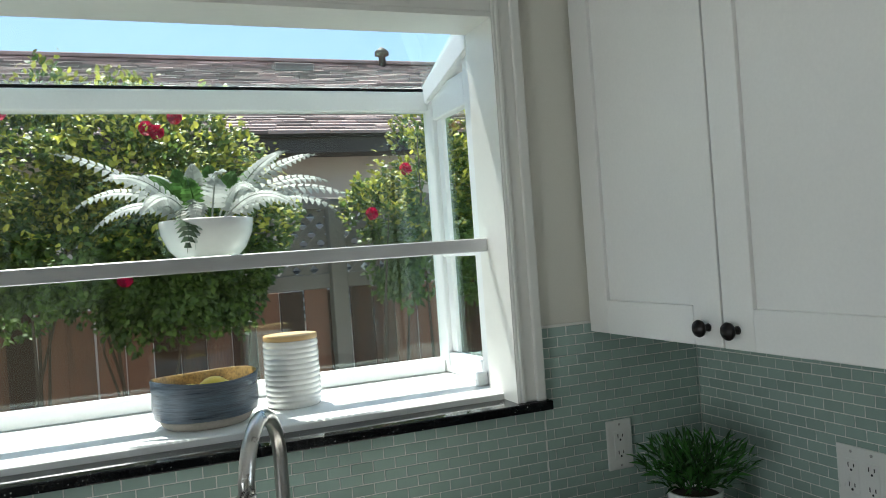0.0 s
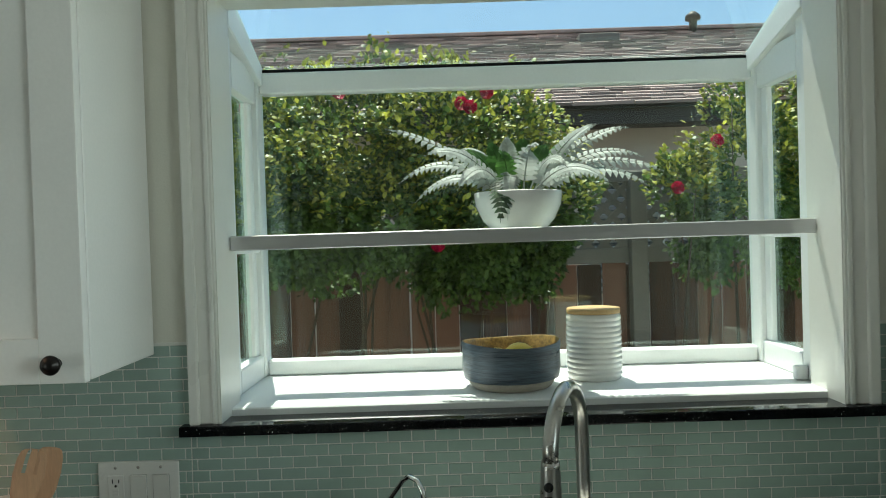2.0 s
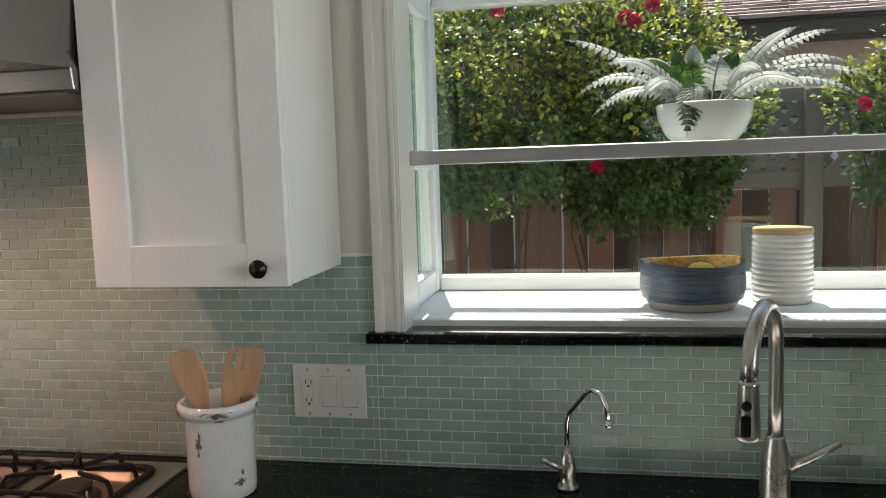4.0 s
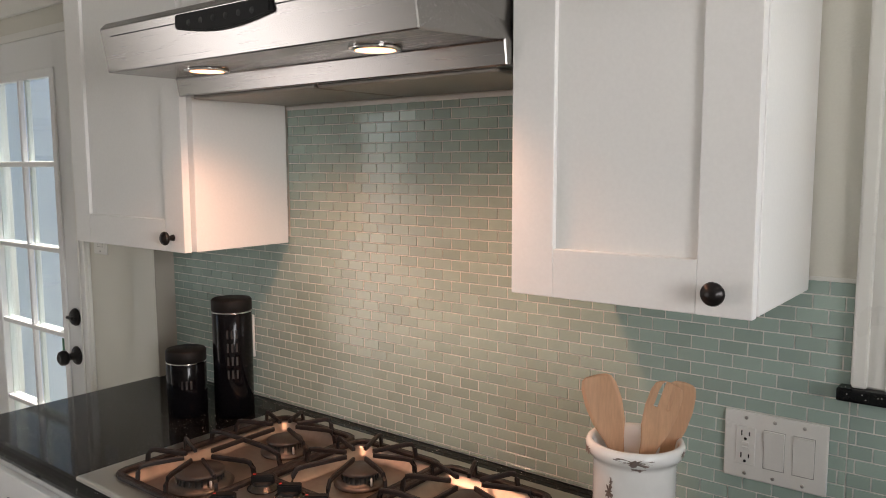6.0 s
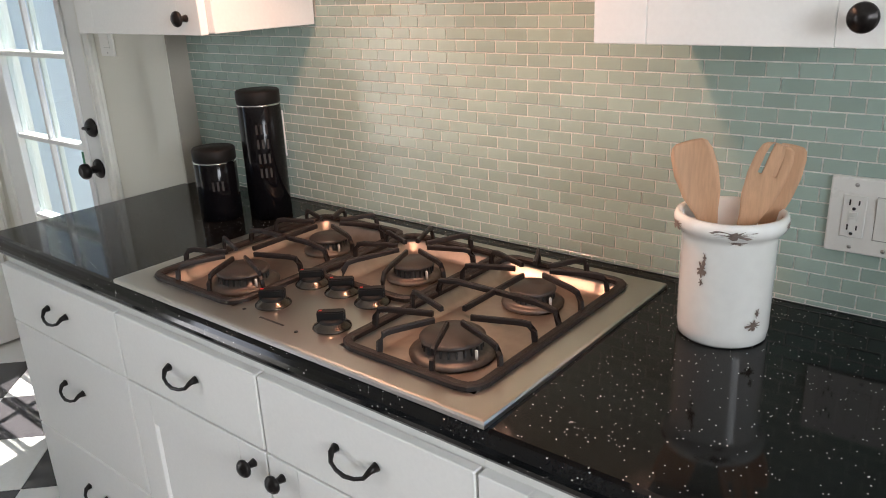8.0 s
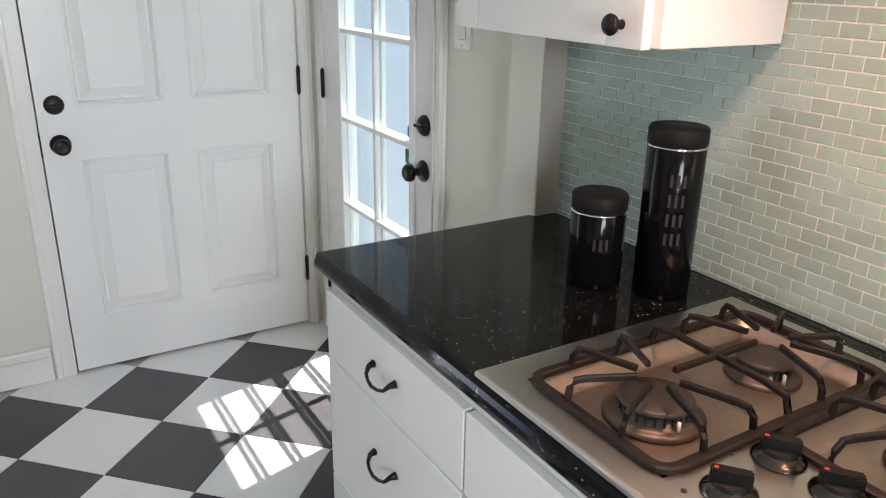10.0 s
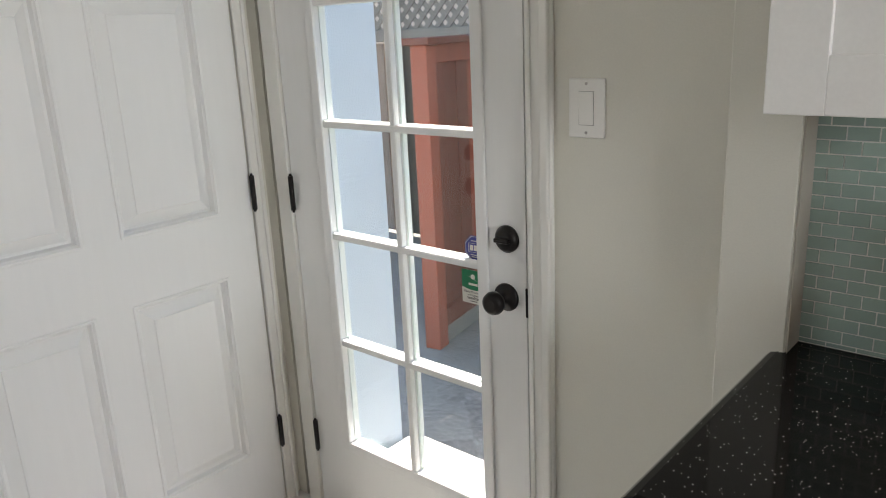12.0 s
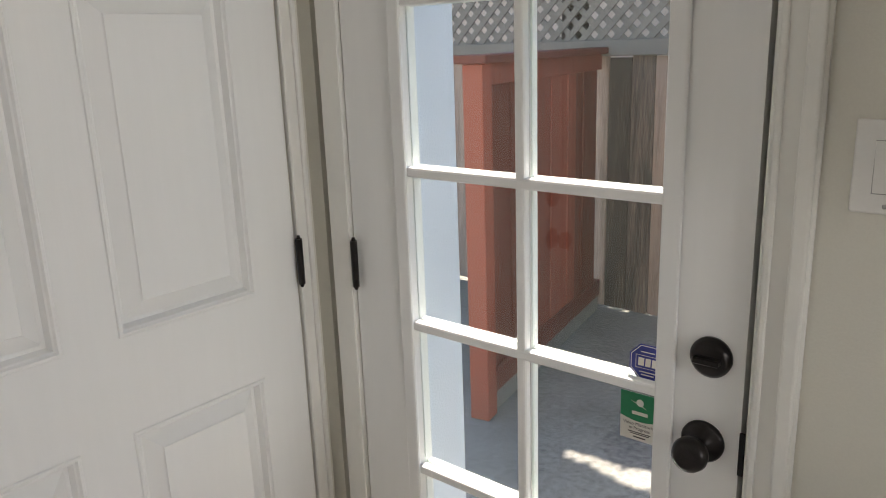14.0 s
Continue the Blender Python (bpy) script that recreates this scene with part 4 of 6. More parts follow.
def spoon(name, base, tip, width, label, slots, seed):
    """A flat wooden kitchen tool: a thin handle that widens into a curved blade."""
    t = thing(name, base, label, "utensil", "wooden utensils")
    b, e = Vector(base), Vector(tip)
    d = (e - b)
    L_ = d.length
    d.normalize()
    side = Vector((0.93, 0.36, 0))
    side = (side - d * side.dot(d)).normalized()
    nrm = side.cross(d)
    prof = [(0.0, 0.007), (0.40, 0.008), (0.52, 0.010), (0.62, 0.55 * width), (0.72, 0.86 * width), (0.84, width), (0.94, 0.95 * width), (0.985, 0.80 * width), (1.0, 0.60 * width)]
    bm = bmesh.new()
    nx = 9
    grid = []
    for s, w in prof:
        row = []
        for layer in (0, 1):
            for k in range(nx):
                u = -1 + 2 * k / (nx - 1)
                bow = 0.006 * (1 - u * u) * (1 if s > 0.55 else 0.3)
                th = 0.0028 * math.sqrt(max(0.12, 1 - u * u))
                p = b + d * (L_ * s) + side * (u * w) + nrm * (-bow + (th if layer else -th) + 0.012 * max(0, s - 0.5))
                row.append(bm.verts.new(p))
        grid.append(row)
    for i in range(len(prof) - 1):
        a, c = grid[i], grid[i + 1]
        for k in range(nx - 1):
            if slots and i >= 5 and k in (2, 5):
                continue
            bm.faces.new((a[k], a[k + 1], c[k + 1], c[k]))
            bm.faces.new((a[nx + k + 1], a[nx + k], c[nx + k], c[nx + k + 1]))
        bm.faces.new((a[nx], a[0], c[0], c[nx]))
        bm.faces.new((a[nx - 1], a[2 * nx - 1], c[2 * nx - 1], c[nx - 1]))
    for row in (grid[0], grid[-1]):
        for k in range(nx - 1):
            bm.faces.new((row[k], row[nx + k], row[nx + k + 1], row[k + 1]))
    bmesh.ops.recalc_face_normals(bm, faces=bm.faces)
    for f in bm.faces:
        f.smooth = True
    part("blade", bm, WOOD, t)
    return t


zb = COUNTER + 0.016
spoon("wooden_spatula", (CX + 0.012, CY + 0.01, zb), (CX - 0.062, CY - 0.02, COUNTER + 0.292), 0.031, "pale wooden spatula leaning in the crock", False, 1)
spoon("wooden_fork", (CX - 0.02, CY - 0.015, zb), (CX + 0.058, CY - 0.005, COUNTER + 0.296), 0.026, "pale slotted wooden fork leaning in the crock", True, 2)
spoon("wooden_spoon", (CX + 0.012, CY + 0.022, zb), (CX + 0.062, CY + 0.045, COUNTER + 0.286), 0.024, "pale wooden spoon behind the fork", False, 3)


def canister(x, y, r, h, label, holes):
    c = thing("black_canister", (x, y, COUNTER), label, "canister", "black canisters")
    part("body", lathe([(0, 0), (r - 0.004, 0), (r, 0.004), (r, h - 0.036), (r - 0.002, h - 0.033), (0, h - 0.033)], x, y, COUNTER, 40), BLACKGLOSS, c)
    part("band", lathe([(r - 0.001, h - 0.0345), (r + 0.001, h - 0.034), (r + 0.001, h - 0.031), (r - 0.001, h - 0.0305)], x, y, COUNTER, 40), CHROME, c, "thin chrome band")
    part("lid", lathe([(0, h - 0.031), (r - 0.001, h - 0.031), (r + 0.001, h - 0.028), (r + 0.001, h - 0.004), (r - 0.002, h), (0, h)], x, y, COUNTER, 40), BLACKPLASTIC, c, "matt black lid")
    a0 = math.atan2(-1.2 - y, 0.0 - x)
    for row in range(holes):
        z = COUNTER + h - 0.085 - row * 0.034
        for k in (-1, 0, 1):
            bm = bmesh.new()
            q = []
            for dz in (-0.011, 0.011):
                for da in (-0.05, 0.05):
                    a = a0 + k * 0.22 + da
                    q.append(bm.verts.new((x + (r + 0.0005) * math.cos(a), y + (r + 0.0005) * math.sin(a), z + dz)))
            bm.faces.new((q[0], q[1], q[3], q[2]))
            part("slot", bm, DARKSLOT, c, "narrow dark window slot")
    return c


canister(-1.461, -0.210, 0.0495, 0.172, "short glossy black canister with a flat lid", 1)
canister(-1.366, -0.135, 0.0495, 0.302, "tall glossy black canister with a flat lid", 4)


# ---- switches and outlets ----
def screw_bm(m, u, v):
    q = lathe([(0, 0.0058), (0.003, 0.0058), (0.0032, 0.0068), (0, 0.0072)], u, v, 0, 10)
    bmesh.ops.transform(q, matrix=m, verts=q.verts)
    return q


def wall_plate(name, m, gangs, label, w=None):
    """A wall plate in its own plane (u right, v up, w out), set by the pose m. gangs: duplex, gfci, rocker or blank."""
    g_w = 0.046
    w = w or (0.070 + g_w * (len(gangs) - 1))
    h = 0.118
    t = thing(name, tuple(m.translation), label, "wall plate")
    def put(bm):
        bmesh.ops.transform(bm, matrix=m, verts=bm.verts)
        return bm
    part("plate", put(box(-w / 2, w / 2, -h / 2, h / 2, 0.0, 0.006, 0.0025, 2)), PLATE, t)
    for i, kind in enumerate(gangs):
        u = (i - (len(gangs) - 1) / 2) * g_w
        if kind == "rocker":
            part("surround", put(box(u - 0.0169, u + 0.0169, -0.0337, 0.0337, 0.0055, 0.0064)), GAPGREY, t, "thin shadow gap")
            part("rocker", put(prism([(-0.033, 0.0066), (0.0, 0.0078), (0.033, 0.0105), (0.033, 0.004), (-0.033, 0.004)], "x", u - 0.0163, u + 0.0163, 0.0006)), PLATE, t, "white rocker switch")
        else:
            f = part("socket", put(box(u - 0.0165, u + 0.0165, -0.0335, 0.0335, 0.005, 0.0078, 0.0012)), PLATE, t, "white power socket")
            for v in (-0.0195, 0.0195):
                for du, hh in ((-0.0063, 0.0045), (0.0063, 0.0036)):
                    part("slot", put(box(u + du - 0.0011, u + du + 0.0011, v + 0.002 - hh, v + 0.002 + hh, 0.0076, 0.0081)), DARKSLOT, f)
                part("slot", put(lathe([(0, 0.0076), (0.0026, 0.0076), (0.0026, 0.0081), (0, 0.0081)], u, v - 0.0075, 0, 10)), DARKSLOT, f)
            if kind == "gfci":
                for v in (-0.0042, 0.0042):
                    part("button", put(box(u - 0.006, u + 0.006, v - 0.003, v + 0.003, 0.0076, 0.0092, 0.0006)), PLATE, f)
        for v in (-0.0485, 0.0485):
            part("screw", screw_bm(m, u, v), STEEL_V, t)
    return t


def on_north(x, z, y=0.0):
    return Matrix.Translation((x, y, z)) @ Matrix(((1, 0, 0, 0), (0, 0, -1, 0), (0, 1, 0, 0), (0, 0, 0, 1)))


wall_plate("outlet_plate", on_north(-0.082, 1.075, -0.0015), ("gfci", "rocker", "rocker"), "white triple plate with socket and two rocker switches", 0.164)
wall_plate("outlet_plate", on_north(-1.480, 1.083, -0.0015), ("duplex",), "white socket plate behind the tall canister")
wall_plate("outlet_plate", on_north(1.614, 1.072, -0.0015), ("duplex",), "white socket plate on the tiled wall by the window")
wall_plate("switch_plate", on_north(-2.2585, 1.311, 0.003), ("rocker",), "white rocker switch plate beside the glazed door", 0.082)
east_m = Matrix.Translation((1.8640, -0.462, 1.062)) @ Matrix(((0, 0, -1, 0), (-1, 0, 0, 0), (0, 1, 0, 0), (0, 0, 0, 1)))
wall_plate("outlet_plate", east_m, ("duplex", "duplex"), "white double socket plate on the corner wall")

# ---- taps ----
tap = thing("kitchen_tap", (0.800, -0.112, COUNTER), "brushed nickel pull-down kitchen tap with a high arch", "tap")
part("base", lathe([(0, 0), (0.028, 0), (0.029, 0.006), (0.027, 0.012), (0.0255, 0.09), (0.0165, 0.125), (0.0155, 0.13), (0, 0.13)], 0.800, -0.112, COUNTER, 28), STEEL_V, tap)
P = Vector((0.800, -0.112, 0))
Q = Vector((0.712, -0.318, 0))
way = (Q - P)
span = way.length
wd = way.normalized()
pts = [P + Vector((0, 0, COUNTER + 0.12)), P + Vector((0, 0, 1.10)), P + Vector((0, 0, 1.19))]
for k in range(1, 12):
    a = math.pi * k / 12
    pts.append(P + wd * (span / 2 * (1 - math.cos(a))) + Vector((0, 0, 1.195 + 0.104 * math.sin(a))))
pts.append(Q + Vector((0, 0, 1.195)))
part("spout", tube(pts, 0.0132, 16), STEEL_V, tap)
tilt = Matrix.Rotation(radians(4), 4, "X") @ Matrix.Rotation(math.pi, 4, "X")
head = part("spray_head", lathe([(0, -0.002), (0.0150, -0.002), (0.0160, 0.004), (0.0165, 0.03), (0.0195, 0.085), (0.0190, 0.092), (0.016, 0.094), (0, 0.094)], Q.x, Q.y, 1.200, 24, tilt), STEEL_V, tap, "tapered spray head")
part("button", lathe([(0, 0), (0.008, 0), (0.0075, 0.003), (0, 0.0035)], Q.x - 0.006, Q.y - 0.0155, 1.165, 14, Matrix.Rotation(radians(90), 4, "X")), BLACKPLASTIC, head, "black button")
q = box(-0.0075, 0.0075, -0.003, 0.003, -0.017, 0.017, 0.0028, 2)
bmesh.ops.translate(q, verts=q.verts, vec=(Q.x - 0.007, Q.y - 0.0172, 1.133))
part("button", q, BLACKPLASTIC, head, "black oval button")
part("handle", tube([(0.826, -0.112, 0.985), (0.853, -0.115, 1.0), (0.908, -0.119, 1.035)], [0.011, 0.008, 0.006], 12), STEEL_V, tap, "slim lever handle")

fil = thing("filter_tap", (0.425, -0.085, COUNTER), "small brushed nickel filtered-water tap", "tap")
part("base", lathe([(0, 0), (0.0215, 0), (0.0215, 0.008), (0.014, 0.012), (0.016, 0.03), (0.0165, 0.045), (0.012, 0.068), (0.006, 0.085), (0, 0.085)], 0.425, -0.085, COUNTER, 24), STEEL_V, fil)
b0 = Vector((0.425, -0.085, COUNTER))
w2 = Vector((0.66, -0.75, 0)).normalized()
part("spout", tube([b0 + Vector((0, 0, 0.08)), b0 + Vector((0, 0, 0.135)), b0 + w2 * 0.010 + Vector((0, 0, 0.158)), b0 + w2 * 0.055 + Vector((0, 0, 0.205)), b0 + w2 * 0.075 + Vector((0, 0, 0.216)), b0 + w2 * 0.098 + Vector((0, 0, 0.212)),
                        b0 + w2 * 0.112 + Vector((0, 0, 0.195)), b0 + w2 * 0.116 + Vector((0, 0, 0.166))], 0.0052, 12), CHROME, fil)
part("nozzle", lathe([(0, 0), (0.0065, 0), (0.007, 0.004), (0.006, 0.012), (0, 0.012)], *(b0 + w2 * 0.116 + Vector((0, 0, 0.156))), 14), CHROME, fil)
part("lever", tube([b0 + Vector((-0.01, -0.008, 0.045)), b0 + Vector((-0.030, -0.014, 0.055)), b0 + Vector((-0.050, -0.020, 0.066))], [0.008, 0.0055, 0.0065], 10), STEEL_V, fil, "short lever")

# ---- things in the window ----
LEDGE = 1.222
bowl = thing("stoneware_bowl", (0.697, 0.215, LEDGE), "blue-grey brushed stoneware bowl with a golden inside", "bowl")
BLUEGLAZE = mat("blue_grey_brushed_glaze", (0.10, 0.125, 0.155), 0.3, scale=10, fine=70, vary=0.75, bump=0.25, stretch=(0.5, 0.5, 9))
GOLDGLAZE = mat("golden_brown_glaze", (0.24, 0.155, 0.05), 0.35, scale=45, fine=200, vary=0.8, bump=0.2)
RAW = mat("bare_stoneware", (0.45, 0.40, 0.33), 0.7, scale=20, fine=200, vary=0.12, bump=0.15)


def wobble(bm, cx, cy, amount, seed):
    for v in bm.verts:
        r = math.hypot(v.co.x - cx, v.co.y - cy)
        if r > 0.01:
            a = math.atan2(v.co.y - cy, v.co.x - cx)
            s = 1 + amount * math.sin(2 * a + seed) + amount * 0.6 * math.sin(3 * a + 2 * seed)
            v.co.x, v.co.y = cx + (v.co.x - cx) * s, cy + (v.co.y - cy) * s
            if v.co.z > LEDGE + 0.09:
                v.co.z += 0.004 * math.sin(2 * a + 1)
    return bm


part("foot", wobble(lathe([(0, 0.0), (0.086, 0.0), (0.091, 0.004), (0.100, 0.018), (0.098, 0.020), (0, 0.020)], 0.697, 0.215, LEDGE, 48), 0.697, 0.215, 0.012, 1), RAW, bowl, "bare clay foot")
part("wall", wobble(lathe([(0.096, 0.018), (0.108, 0.024), (0.112, 0.045), (0.111, 0.075), (0.113, 0.101), (0.1105, 0.104)], 0.697, 0.215, LEDGE, 48), 0.697, 0.215, 0.012, 1), BLUEGLAZE, bowl)
part("inside", wobble(lathe([(0.1105, 0.104), (0.107, 0.101), (0.105, 0.045), (0.095, 0.028), (0, 0.026)], 0.697, 0.215, LEDGE, 48), 0.697, 0.215, 0.012, 1), GOLDGLAZE, bowl, "golden brown inside")
LEMON = mat("lemon_peel", (0.75, 0.55, 0.08), 0.45, scale=20, fine=300, vary=0.1, bump=0.25)
for lx, ly, rot in ((0.715, 0.20, 20), (0.735, 0.235, 110), (0.665, 0.225, 60)):
    lm = solid("lemon", lathe([(0, -0.040), (0.006, -0.038), (0.016, -0.031), (0.025, -0.016), (0.028, 0), (0.025, 0.016), (0.015, 0.031), (0.006, 0.037), (0, 0.039)], lx, ly, LEDGE + 0.060 + 0.014 * (rot == 20), 24,
                        Matrix.Rotation(radians(rot), 4, "Z") @ Matrix.Rotation(radians(90), 4, "Y")), LEMON, "yellow lemon in the stoneware bowl", "fruit", group="lemons")
jar = thing("ribbed_jar", (0.903, 0.283, LEDGE), "white ribbed ceramic jar with a bamboo lid", "jar")
prof = [(0, 0), (0.060, 0), (0.063, 0.003)]
for k in range(12):
    z = 0.006 + k * 0.0122
    prof += [(0.0625, z), (0.0655, z + 0.003), (0.0655, z + 0.009), (0.0625, z + 0.0118)]
prof += [(0.0635, 0.154), (0.060, 0.156), (0, 0.156)]
part("body", lathe(prof, 0.903, 0.283, LEDGE, 48), CERAMIC, jar)
part("lid", lathe([(0, 0.156), (0.062, 0.156), (0.0635, 0.158), (0.0635, 0.166), (0.062, 0.168), (0, 0.168)], 0.903, 0.283, LEDGE, 48), BAMBOO, jar, "flat bamboo lid")

# fern in a white bowl on the glass shelf
SH = 1.5725
FX, FYY = 0.728, 0.250
pot = thing("fern_bowl", (FX, FYY, SH), "frosted fern in a round white bowl on the glass shelf", "plant")
part("bowl", lathe([(0, 0), (0.050, 0), (0.058, 0.004), (0.084, 0.032), (0.100, 0.066), (0.104, 0.096), (0.1015, 0.098), (0.096, 0.066), (0.080, 0.036), (0.05, 0.012), (0, 0.012)], FX, FYY, SH, 48), CERAMIC, pot)
part("soil", lathe([(0, 0.078), (0.098, 0.076), (0.099, 0.080), (0.05, 0.088), (0, 0.090)], FX, FYY, SH, 24), SOIL, pot)


def frond(bm, base, tip, lift, leaf, n=18):
    """An arching rib with paired leaflets."""
    pts = bent(base, (Vector(base) + Vector(tip)) / 2 + Vector((0, 0, lift)), tip, n)
    tube(pts, [0.0022 - 0.0016 * k / n for k in range(n + 1)], 5, bm)
    for k in range(3, n + 1):
        d = (pts[k] - pts[k - 1]).normalized()
        s = d.cross(Vector((0, -0.55, 0.83))).normalized()
        t = k / n
        w = leaf * math.sin(math.pi * min(1, 0.22 + 0.80 * t)) ** 0.7
        for sg in (-1, 1):
            a = pts[k]
            e = a + s * (sg * w) + d * (w * 0.35) + Vector((0, 0, -0.25 * w))
            f = d * 0.0062
            m1 = a.lerp(e, 0.5) + Vector((0, 0, 0.0035))
            vs = [bm.verts.new(q) for q in (a - f * 0.8, m1 - f * 1.1, e, m1 + f * 1.1, a + f * 0.8)]
            bm.faces.new(vs)


rng = random.Random(7)
tips = [(-0.300, -0.02, 0.165, 0.10), (-0.275, 0.02, 0.045, 0.20), (-0.21, -0.05, 0.10, 0.16), (0.265, 0.0, 0.155, 0.14), (0.330, -0.03, 0.050, 0.17), (0.300, 0.03, 0.090, 0.17), (0.19, 0.0, 0.165, 0.12), (0.29, -0.06, 0.015, 0.18),
        (-0.035, -0.112, -0.055, 0.24), (0.03, -0.09, 0.105, 0.14), (-0.24, 0.05, 0.0, 0.18), (-0.02, 0.03, 0.14, 0.08), (0.20, -0.08, 0.02, 0.18), (-0.14, -0.08, 0.02, 0.18), (0.10, -0.10, 0.06, 0.16), (-0.13, 0.06, 0.12, 0.12)]
for i, (dx, dy, dz, lift) in enumerate(tips):
    bm = bmesh.new()
    a = math.atan2(dy, dx)
    frond(bm, (FX + 0.03 * math.cos(a), FYY + 0.03 * math.sin(a), SH + 0.085), (FX + dx, FYY + dy, SH + 0.085 + dz), lift * 0.6, 0.031 + rng.uniform(-0.003, 0.006))
    part("frond", bm, FERN_WHITE, pot)
for dx, dy, dz in ((-0.115, 0.02, 0.115), (-0.06, 0.03, 0.13), (0.07, 0.02, 0.12), (0.15, 0.03, 0.145), (0.02, 0.05, 0.14), (-0.04, -0.05, 0.10)):
    bm = bmesh.new()
    a = math.atan2(dy, dx)
    frond(bm, (FX + 0.03 * math.cos(a), FYY + 0.03 * math.sin(a), SH + 0.085), (FX + dx, FYY + dy, SH + 0.085 + dz), 0.05, 0.030, 14)
    part("frond", bm, FERN_GREEN, pot, "plain green frond")
bm = bmesh.new()
frond(bm, (FX - 0.030, FYY - 0.045, SH + 0.125), (FX - 0.052, FYY - 0.122, SH + 0.024), 0.055, 0.034, 13)
part("frond", bm, FERN_DARK, pot, "dark green frond drooping over the rim")

# grassy plant in the corner of the worktop
GX, GY = 1.655, -0.215
plant = thing("potted_plant", (GX, GY, COUNTER), "dark green grassy plant in a white pot", "plant")
part("pot", lathe([(0, 0), (0.044, 0), (0.047, 0.003), (0.058, 0.085), (0.0585, 0.098), (0.055, 0.1), (0.052, 0.09), (0.04, 0.02), (0, 0.02)], GX, GY, COUNTER, 40), CERAMIC, plant)
part("soil", lathe([(0, 0.086), (0.0515, 0.084), (0.052, 0.088), (0, 0.092)], GX, GY, COUNTER, 20), SOIL, plant)
verts, faces = [], []
rng = random.Random(5)
o = Vector((GX, GY, COUNTER))
for k in range(900):
    a = rng.uniform(0, 2 * math.pi)
    el = rng.uniform(0.5, 1.5)
    stem = Vector((math.cos(a) * math.cos(el), math.sin(a) * math.cos(el), math.sin(el)))
    p = Vector((0, 0, 0.092)) + Vector((math.cos(a), math.sin(a), 0)) * rng.uniform(0, 0.035) + stem * rng.uniform(0.02, 0.115)
    d = (stem + Vector((rng.uniform(-0.7, 0.7), rng.uniform(-0.7, 0.7), rng.uniform(-0.5, 0.5)))).normalized()
    ln, w = rng.uniform(0.022, 0.045), rng.uniform(0.0022, 0.0036)
    s = d.cross(Vector((rng.uniform(-1, 1), rng.uniform(-1, 1), rng.uniform(-1, 1)))).normalized()
    i = len(verts)
    for t, ww, sag in ((0, 0.5, 0), (0.45, 1, 0.02), (1.0, 0.05, -0.12)):
        for sg in (-1, 1):
            verts.append(tuple(p + d * (ln * t) + s * (w * ww * sg) + Vector((0, 0, sag * ln))))
    faces += [(i, i + 1, i + 3, i + 2), (i + 2, i + 3, i + 5, i + 4)]
me = bpy.data.meshes.new("foliage")
me.from_pydata(verts, [], faces)
me.materials.append(GRASSY)
ob = new("foliage", me)
ob.parent = plant
tagged(ob, "narrow dark green blades", kind="stuff")

# ---- stickers on the glazed door ----
STY = Y0 + 0.0178
def flat_text(name, text, x, z, size, material, parent, y):
    cu = bpy.data.curves.new(name, "FONT")
    cu.body, cu.size, cu.align_x, cu.align_y, cu.extrude = text, size, "CENTER", "CENTER", 0.0001
    tmp = bpy.data.objects.new(name, cu)
    scene.collection.objects.link(tmp)
    bpy.context.view_layer.update()
    me = bpy.data.meshes.new_from_object(tmp)
    bpy.data.objects.remove(tmp)
    me.materials.clear()
    me.materials.append(material)
    ob = new(name, me)
    ob.parent = parent
    ob.location = Vector((x, y, z)) - Vector(parent.location)
    ob.rotation_euler = (math.pi / 2, 0, 0)
    return ob


BLUE = mat("dark_blue_print", (0.02, 0.03, 0.22), 0.4, vary=0.05, bump=0)
GREEN = mat("green_print", (0.0, 0.19, 0.075), 0.4, vary=0.05, bump=0)
PAPER = mat("pale_print", (0.72, 0.70, 0.64), 0.5, vary=0.03, bump=0)
INK = mat("dark_ink", (0.05, 0.04, 0.04), 0.6, vary=0.05, bump=0)
sx, sz, sr = -2.5735, 0.965, 0.0345
st = thing("security_sticker", (sx, STY, sz), "blue octagonal security sticker with a pale border on the glass", "sticker")


def octagon(r, y0, y1):
    return prism([(sx + r * math.cos(math.pi / 8 + k * math.pi / 4), sz + r * math.sin(math.pi / 8 + k * math.pi / 4)) for k in range(8)], "y", y0, y1)


part("disc", octagon(sr, STY - 0.0004, STY), BLUE, st)
bm = bmesh.new()
ring = [[bm.verts.new((sx + r * math.cos(math.pi / 8 + k * math.pi / 4), STY - 0.0006, sz + r * math.sin(math.pi / 8 + k * math.pi / 4))) for k in range(8)] for r in (sr * 0.93, sr * 0.89)]
for k in range(8):
    bm.faces.new((ring[0][k], ring[0][(k + 1) % 8], ring[1][(k + 1) % 8], ring[1][k]))
part("border", bm, PAPER, st, "thin pale border")
bm = bmesh.new()
for q in ((-0.021, 0.021, -0.0105, -0.0098), (-0.021, 0.021, 0.0118, 0.0125), (-0.021, -0.0203, -0.0098, 0.0118), (0.0203, 0.021, -0.0098, 0.0118)):
    bm_box(bm, sx + q[0], sx + q[1], STY - 0.0007, STY - 0.0004, sz + q[2], sz + q[3])
part("frame", bm, PAPER, st, "pale frame")
for u0, u1 in ((-0.017, -0.006), (-0.0045, 0.0055), (0.007, 0.017)):
    part("emblem", prism([(sx + u0, sz - 0.006), (sx + u1 - 0.001, sz - 0.006), (sx + u1, sz + 0.008), (sx + u0 + 0.001, sz + 0.008)], "y", STY - 0.0008, STY - 0.0004), PAPER, st)
